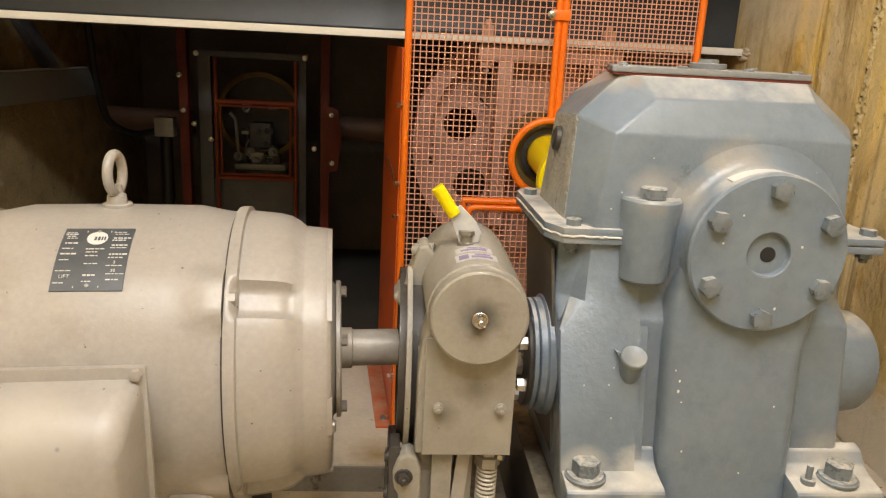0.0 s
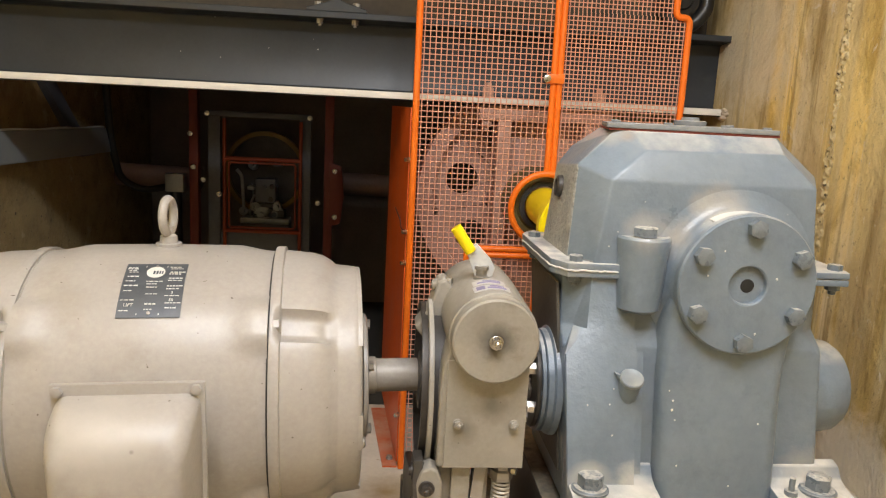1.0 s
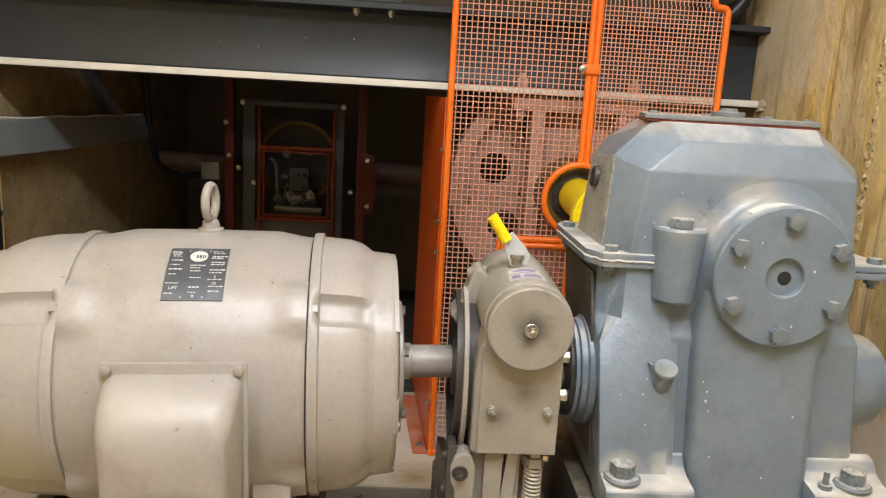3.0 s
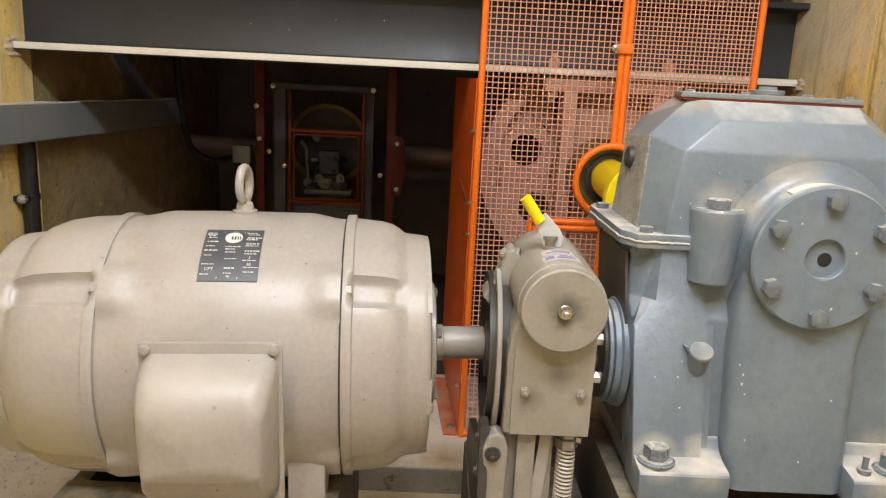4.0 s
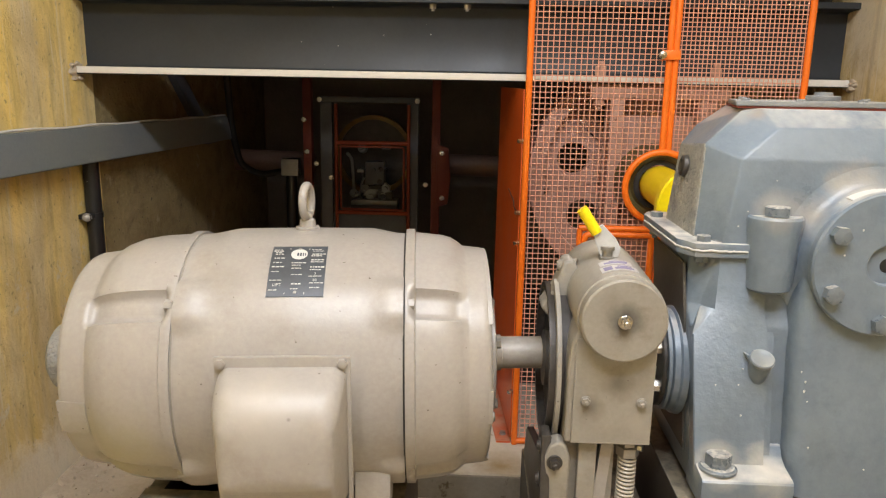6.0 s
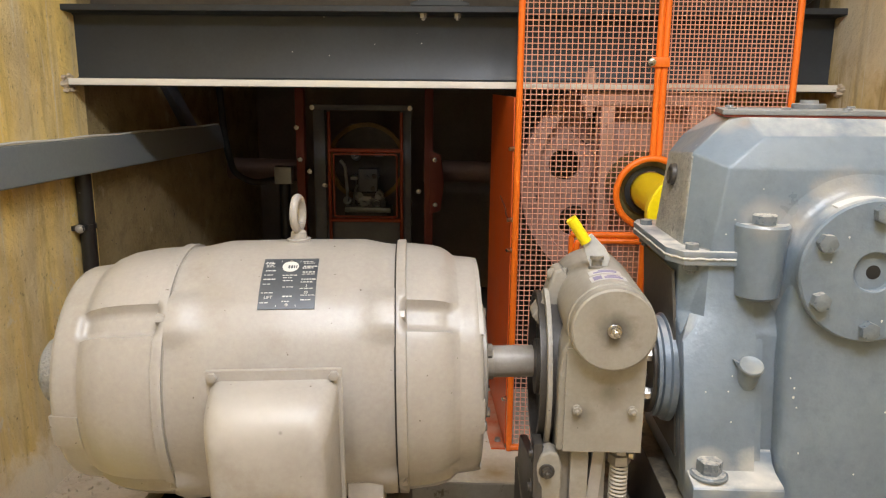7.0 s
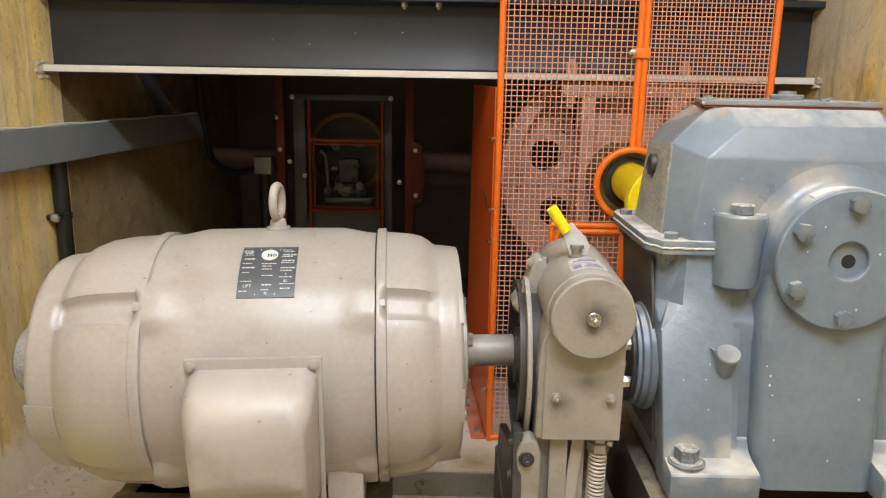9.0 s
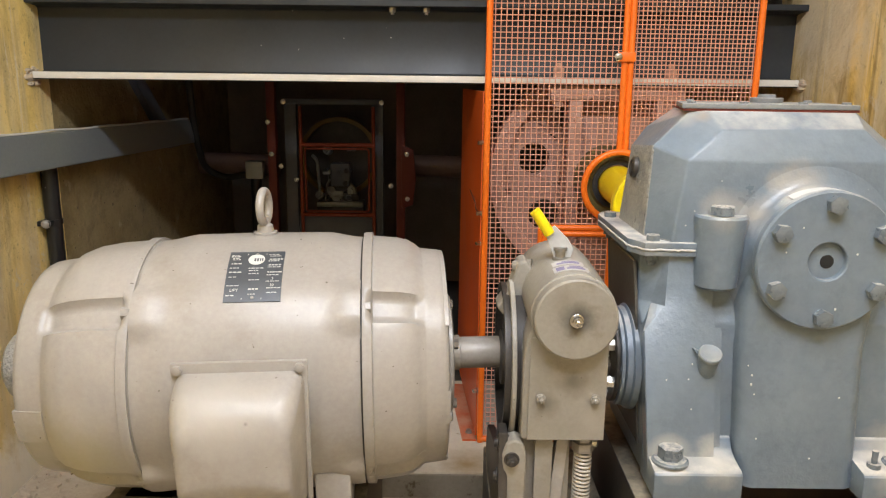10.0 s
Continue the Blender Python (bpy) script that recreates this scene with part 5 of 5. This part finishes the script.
def wire_panel(x0, x1, z0, z1, pitch, y, r=0.00145):
    bm = bmesh.new()

    def wire(p, q):
        p, q = Vector(p), Vector(q)
        t_ = (q - p).normalized()
        s1 = Vector((0, 1, 0))
        s2 = t_.cross(s1)
        ring_ = [[bm.verts.new(c + (s1 * math.cos(k) + s2 * math.sin(k)) * r) for k in (0, 1.5708, 3.1416, 4.7124)] for c in (p, q)]
        for k in range(4):
            bm.faces.new((ring_[0][k], ring_[0][(k + 1) % 4], ring_[1][(k + 1) % 4], ring_[1][k]))

    def clear(u, centre, lo, hi):
        h = RR ** 2 - (u - centre) ** 2
        if h <= 0:
            return [(lo, hi)]
        h = math.sqrt(h)
        c = RZ if centre == RX else RX
        return [(a, b) for a, b in ((lo, min(hi, c - h)), (max(lo, c + h), hi)) if b - a > 0.004]

    nx, nz = round((x1 - x0) / pitch), round((z1 - z0) / pitch)
    for i in range(1, nx):
        x = x0 + (x1 - x0) * i / nx
        for a, b in clear(x, RX, z0, z1):
            wire((x, y, a), (x, y, b))
    for i in range(1, nz):
        z = z0 + (z1 - z0) * i / nz
        for a, b in clear(z, RZ, x0, x1):
            wire((a, y + r * 1.6, z), (b, y + r * 1.6, z))
    return part("wire_mesh", bm, WIRE, guard, "salmon-painted square wire mesh", 0, "stuff")


wire_panel(L, MIDX - 0.011, FOOT, TOPL, 0.0156, GY + 0.004)
wire_panel(MIDX + 0.011, R, FOOT, STEP, 0.0122, GY + 0.004)
wire_panel(MIDX + 0.011, RT, STEP, TOPR, 0.0122, GY + 0.004)
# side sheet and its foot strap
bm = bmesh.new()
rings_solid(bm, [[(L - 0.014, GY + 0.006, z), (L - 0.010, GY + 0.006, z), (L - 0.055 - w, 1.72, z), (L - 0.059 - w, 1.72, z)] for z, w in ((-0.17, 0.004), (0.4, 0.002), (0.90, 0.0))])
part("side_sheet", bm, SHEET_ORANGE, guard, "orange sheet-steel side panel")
bm = bmesh.new()
rings_solid(bm, [[(-0.142, 1.105, z), (-0.098, 1.105, z), (-0.115, 1.55, z), (-0.183, 1.55, z)] for z in (-0.19, -0.184)])
part("foot_strap", bm, SHEET_ORANGE, guard)
bolt(guard, (-0.121, 1.153, -0.184), (0, 0, 1), 0.016, 0.008, DULL_STEEL, 0.011)
for z in (-0.016, 0.455, 0.546, 0.754):
    bolt(guard, (L - 0.012, GY + 0.004, z), (-1, -0.6, 0), 0.011, 0.012, STEEL, 0.007)
part("wire_tie", sweep(bmesh.new(), bent([(L - 0.014, GY, 0.545), (L - 0.03, GY - 0.004, 0.56), (L - 0.03, GY - 0.004, 0.58), (L - 0.04, GY + 0.02, 0.60), (L - 0.045, GY + 0.05, 0.61)], 0.012), 0.0014, 6), RUBBER, guard)

# ---- sheave behind the guard ----
sheave = thing("sheave_wheel", "faded pink-grey iron sheave wheel with round holes", "wheel", (YX, 1.5, 0.27))
WY, WX, WZ, HOLES = 1.36, 0.303, 0.625, 7


def ring_face(r0, r1, y0, y1, name, mat):
    b = bmesh.new()
    lathe(b, (WX, y0, WZ), (0, 1, 0), [(0, r0), (0, r1), (y1 - y0, r1), (y1 - y0, r0), (0, r0)], 96)
    return part(name, b, mat, sheave)


ring_face(0.315, 0.362, WY, WY + 0.12, "rim", PINK_IRON)
ring_face(0.045, 0.13, WY, WY + 0.14, "hub", PINK_IRON)
# the web is built as segments round the hub, each with its hole
for k in range(HOLES):
    wide_a = 2 * math.pi / HOLES
    a0 = radians(166) - wide_a / 2 + wide_a * k
    b = bmesh.new()
    c = Vector((WX + 0.222 * math.cos(a0 + wide_a / 2), 0, WZ + 0.222 * math.sin(a0 + wide_a / 2)))
    n = 32
    inner, edge = [], []
    for i in range(n):
        t_ = 2 * math.pi * i / n
        d = Vector((math.cos(t_), 0, math.sin(t_)))
        inner.append(c + d * 0.052)
        s = 0.052
        while s < 0.3:
            p = c + d * (s + 0.003) - Vector((WX, 0, WZ))
            ang = (math.atan2(p.z, p.x) - a0) % (2 * math.pi)
            if not 0 <= ang <= wide_a or not 0.125 < p.length < 0.318:
                break
            s += 0.003
        edge.append(c + d * s)
    vi = [[b.verts.new(p + Vector((0, y, 0))) for p in ring_] for ring_ in (inner, edge) for y in (WY + 0.055, WY + 0.085)]
    for i in range(n):
        j = (i + 1) % n
        b.faces.new((vi[0][i], vi[0][j], vi[2][j], vi[2][i]))
        b.faces.new((vi[1][i], vi[3][i], vi[3][j], vi[1][j]))
        b.faces.new((vi[0][i], vi[1][i], vi[1][j], vi[0][j]))
    part("web", b, PINK_IRON, sheave, smooth=30)
bearing = thing("shaft_bearing", "dark greasy bearing housing round the yellow shaft", "bearing", (YX, 1.2, 0.53))
part("collar", lathe(bmesh.new(), (YX, 1.13, YZ), (0, 1, 0), [(0, 0.059), (0, 0.072), (0.01, 0.08), (0.01, 0.10), (0.1, 0.112), (0.1, 0.059)], 48), BORE, bearing)
part("seal", lathe(bmesh.new(), (YX, 1.125, YZ), (0, 1, 0), [(0, 0.0585), (0, 0.073), (0.02, 0.073), (0.02, 0.0585)], 48), RUBBER, bearing)
hang = thing("bearing_hanger", "faded pink-grey steel hanger bolted under the beam", "hanger", (0.32, 1.29, 0.88))
part("crosspiece", box(bmesh.new(), 0.112, 0.523, 1.25, 1.34, 0.876, 0.9185, 0.004), PINK_IRON, hang)
for x0, x1 in ((0.172, 0.214), (0.440, 0.478)):
    part("upright", box(bmesh.new(), x0, x1, 1.255, 1.325, 0.40, 0.877, 0.004), PINK_IRON, hang)
part("back_plate", box(bmesh.new(), 0.17, 0.56, 1.335, 1.35, 0.15, 0.877, 0.003), PINK_IRON, hang)
for x in (0.136, 0.478):
    bolt(hang, (x, 1.262, 0.9375), (0, 0, 1), 0.032, 0.030, PINK_IRON, 0.022, True)
    bolt(hang, (x, 1.262, 0.876), (0, 0, -1), 0.030, 0.02, PINK_IRON, 0.022, True)
    part("stud", sweep(bmesh.new(), [(x, 1.262, 0.866), (x, 1.262, 0.985)], 0.009, 10), PINK_IRON, hang)

# ---- dim guard and machine at the far end ----
far = thing("far_guard", "orange and grey guard frame, coloured dim for the pit's shade", "guard", (-0.74, 2.55, -0.258))
FY = 2.55
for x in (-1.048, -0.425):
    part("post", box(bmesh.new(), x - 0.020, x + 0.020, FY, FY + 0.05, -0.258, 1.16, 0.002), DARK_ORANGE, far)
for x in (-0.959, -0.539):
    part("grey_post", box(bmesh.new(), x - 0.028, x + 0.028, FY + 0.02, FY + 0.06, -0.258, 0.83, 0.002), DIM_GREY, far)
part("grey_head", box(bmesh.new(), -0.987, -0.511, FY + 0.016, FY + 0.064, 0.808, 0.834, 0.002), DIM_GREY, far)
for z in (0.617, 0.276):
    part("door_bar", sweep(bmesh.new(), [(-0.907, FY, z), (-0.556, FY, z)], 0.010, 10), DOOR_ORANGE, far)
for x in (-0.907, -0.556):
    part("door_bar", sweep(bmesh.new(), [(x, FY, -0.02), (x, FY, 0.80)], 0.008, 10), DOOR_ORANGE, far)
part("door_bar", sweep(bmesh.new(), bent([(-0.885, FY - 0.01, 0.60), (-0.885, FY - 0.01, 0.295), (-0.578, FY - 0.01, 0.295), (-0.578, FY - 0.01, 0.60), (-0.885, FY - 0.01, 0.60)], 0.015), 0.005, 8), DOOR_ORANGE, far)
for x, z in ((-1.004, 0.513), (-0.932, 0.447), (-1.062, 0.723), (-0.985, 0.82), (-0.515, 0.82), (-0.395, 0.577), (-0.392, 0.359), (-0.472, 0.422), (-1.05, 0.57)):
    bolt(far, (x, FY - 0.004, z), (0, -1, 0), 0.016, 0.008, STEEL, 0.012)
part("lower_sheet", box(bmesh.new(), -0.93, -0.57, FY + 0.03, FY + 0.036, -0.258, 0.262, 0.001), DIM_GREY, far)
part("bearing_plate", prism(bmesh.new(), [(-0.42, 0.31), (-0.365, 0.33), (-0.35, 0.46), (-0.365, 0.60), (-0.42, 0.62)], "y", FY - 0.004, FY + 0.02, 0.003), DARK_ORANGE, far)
line = thing("line_shaft", "dull brown horizontal line shaft in the pit", "shaft", (-0.8, 2.75, -0.25))
for x0, x1 in ((-1.46, -1.06), (-0.46, 0.1)):
    part("shaft_tube", sweep(bmesh.new(), [(x0, 2.75, 0.502), (x1, 2.75, 0.492)], 0.055, 24), SHAFT_BROWN, line)
wheel = thing("flywheel", "yellow-rimmed wheel seen through the far guard", "wheel", (-0.769, 2.92, -0.258))
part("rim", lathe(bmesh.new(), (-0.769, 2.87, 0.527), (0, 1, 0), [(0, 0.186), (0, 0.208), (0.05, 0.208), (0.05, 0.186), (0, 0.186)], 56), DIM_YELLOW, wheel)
part("pedestal", box(bmesh.new(), -0.85, -0.69, 2.945, 3.01, -0.258, 0.53, 0.004), DRUM, wheel)
part("web", disc(bmesh.new(), (-0.769, 2.92, 0.527), (0, 1, 0), 0.20, 0.02, 0.002, 48), DRUM, wheel)
mach = thing("far_machine", "pale grey machine parts behind the far guard", "machine", (-0.75, 2.8, -0.258))
part("stand", box(bmesh.new(), -0.87, -0.63, 2.75, 2.85, -0.258, 0.282, 0.004), DRUM, mach)
part("bed", box(bmesh.new(), -0.87, -0.63, 2.74, 2.85, 0.28, 0.308, 0.006), GALV, mach)
rf = random.Random(8)
for k in range(26):
    bm = bmesh.new()
    x, z = rf.uniform(-0.86, -0.64), 0.32 + 0.26 * rf.random() ** 1.6
    way = (rf.uniform(-1, 1), rf.uniform(-0.4, 0.4), rf.uniform(-1, 1))
    if k % 3 == 0:
        lathe(bm, (x, 2.80, z), (rf.uniform(-0.5, 0.5), -1, rf.uniform(-0.3, 0.3)), [(0, 0), (0, 0.022), (0.03, 0.022), (0.03, 0.012), (0.05, 0.012), (0.05, 0)], 16)
    elif k % 3 == 1:
        sweep(bm, bent([(x, 2.80, 0.305), (x + 0.02 * way[0], 2.79, z), (x + 0.06 * way[0], 2.78, z + 0.03)], 0.02), rf.uniform(0.004, 0.009), 8)
    else:
        w_, h_ = rf.uniform(0.012, 0.032), rf.uniform(0.008, 0.022)
        box(bm, x - w_, x + w_, 2.77, 2.84, z - h_, z + h_, 0.003)
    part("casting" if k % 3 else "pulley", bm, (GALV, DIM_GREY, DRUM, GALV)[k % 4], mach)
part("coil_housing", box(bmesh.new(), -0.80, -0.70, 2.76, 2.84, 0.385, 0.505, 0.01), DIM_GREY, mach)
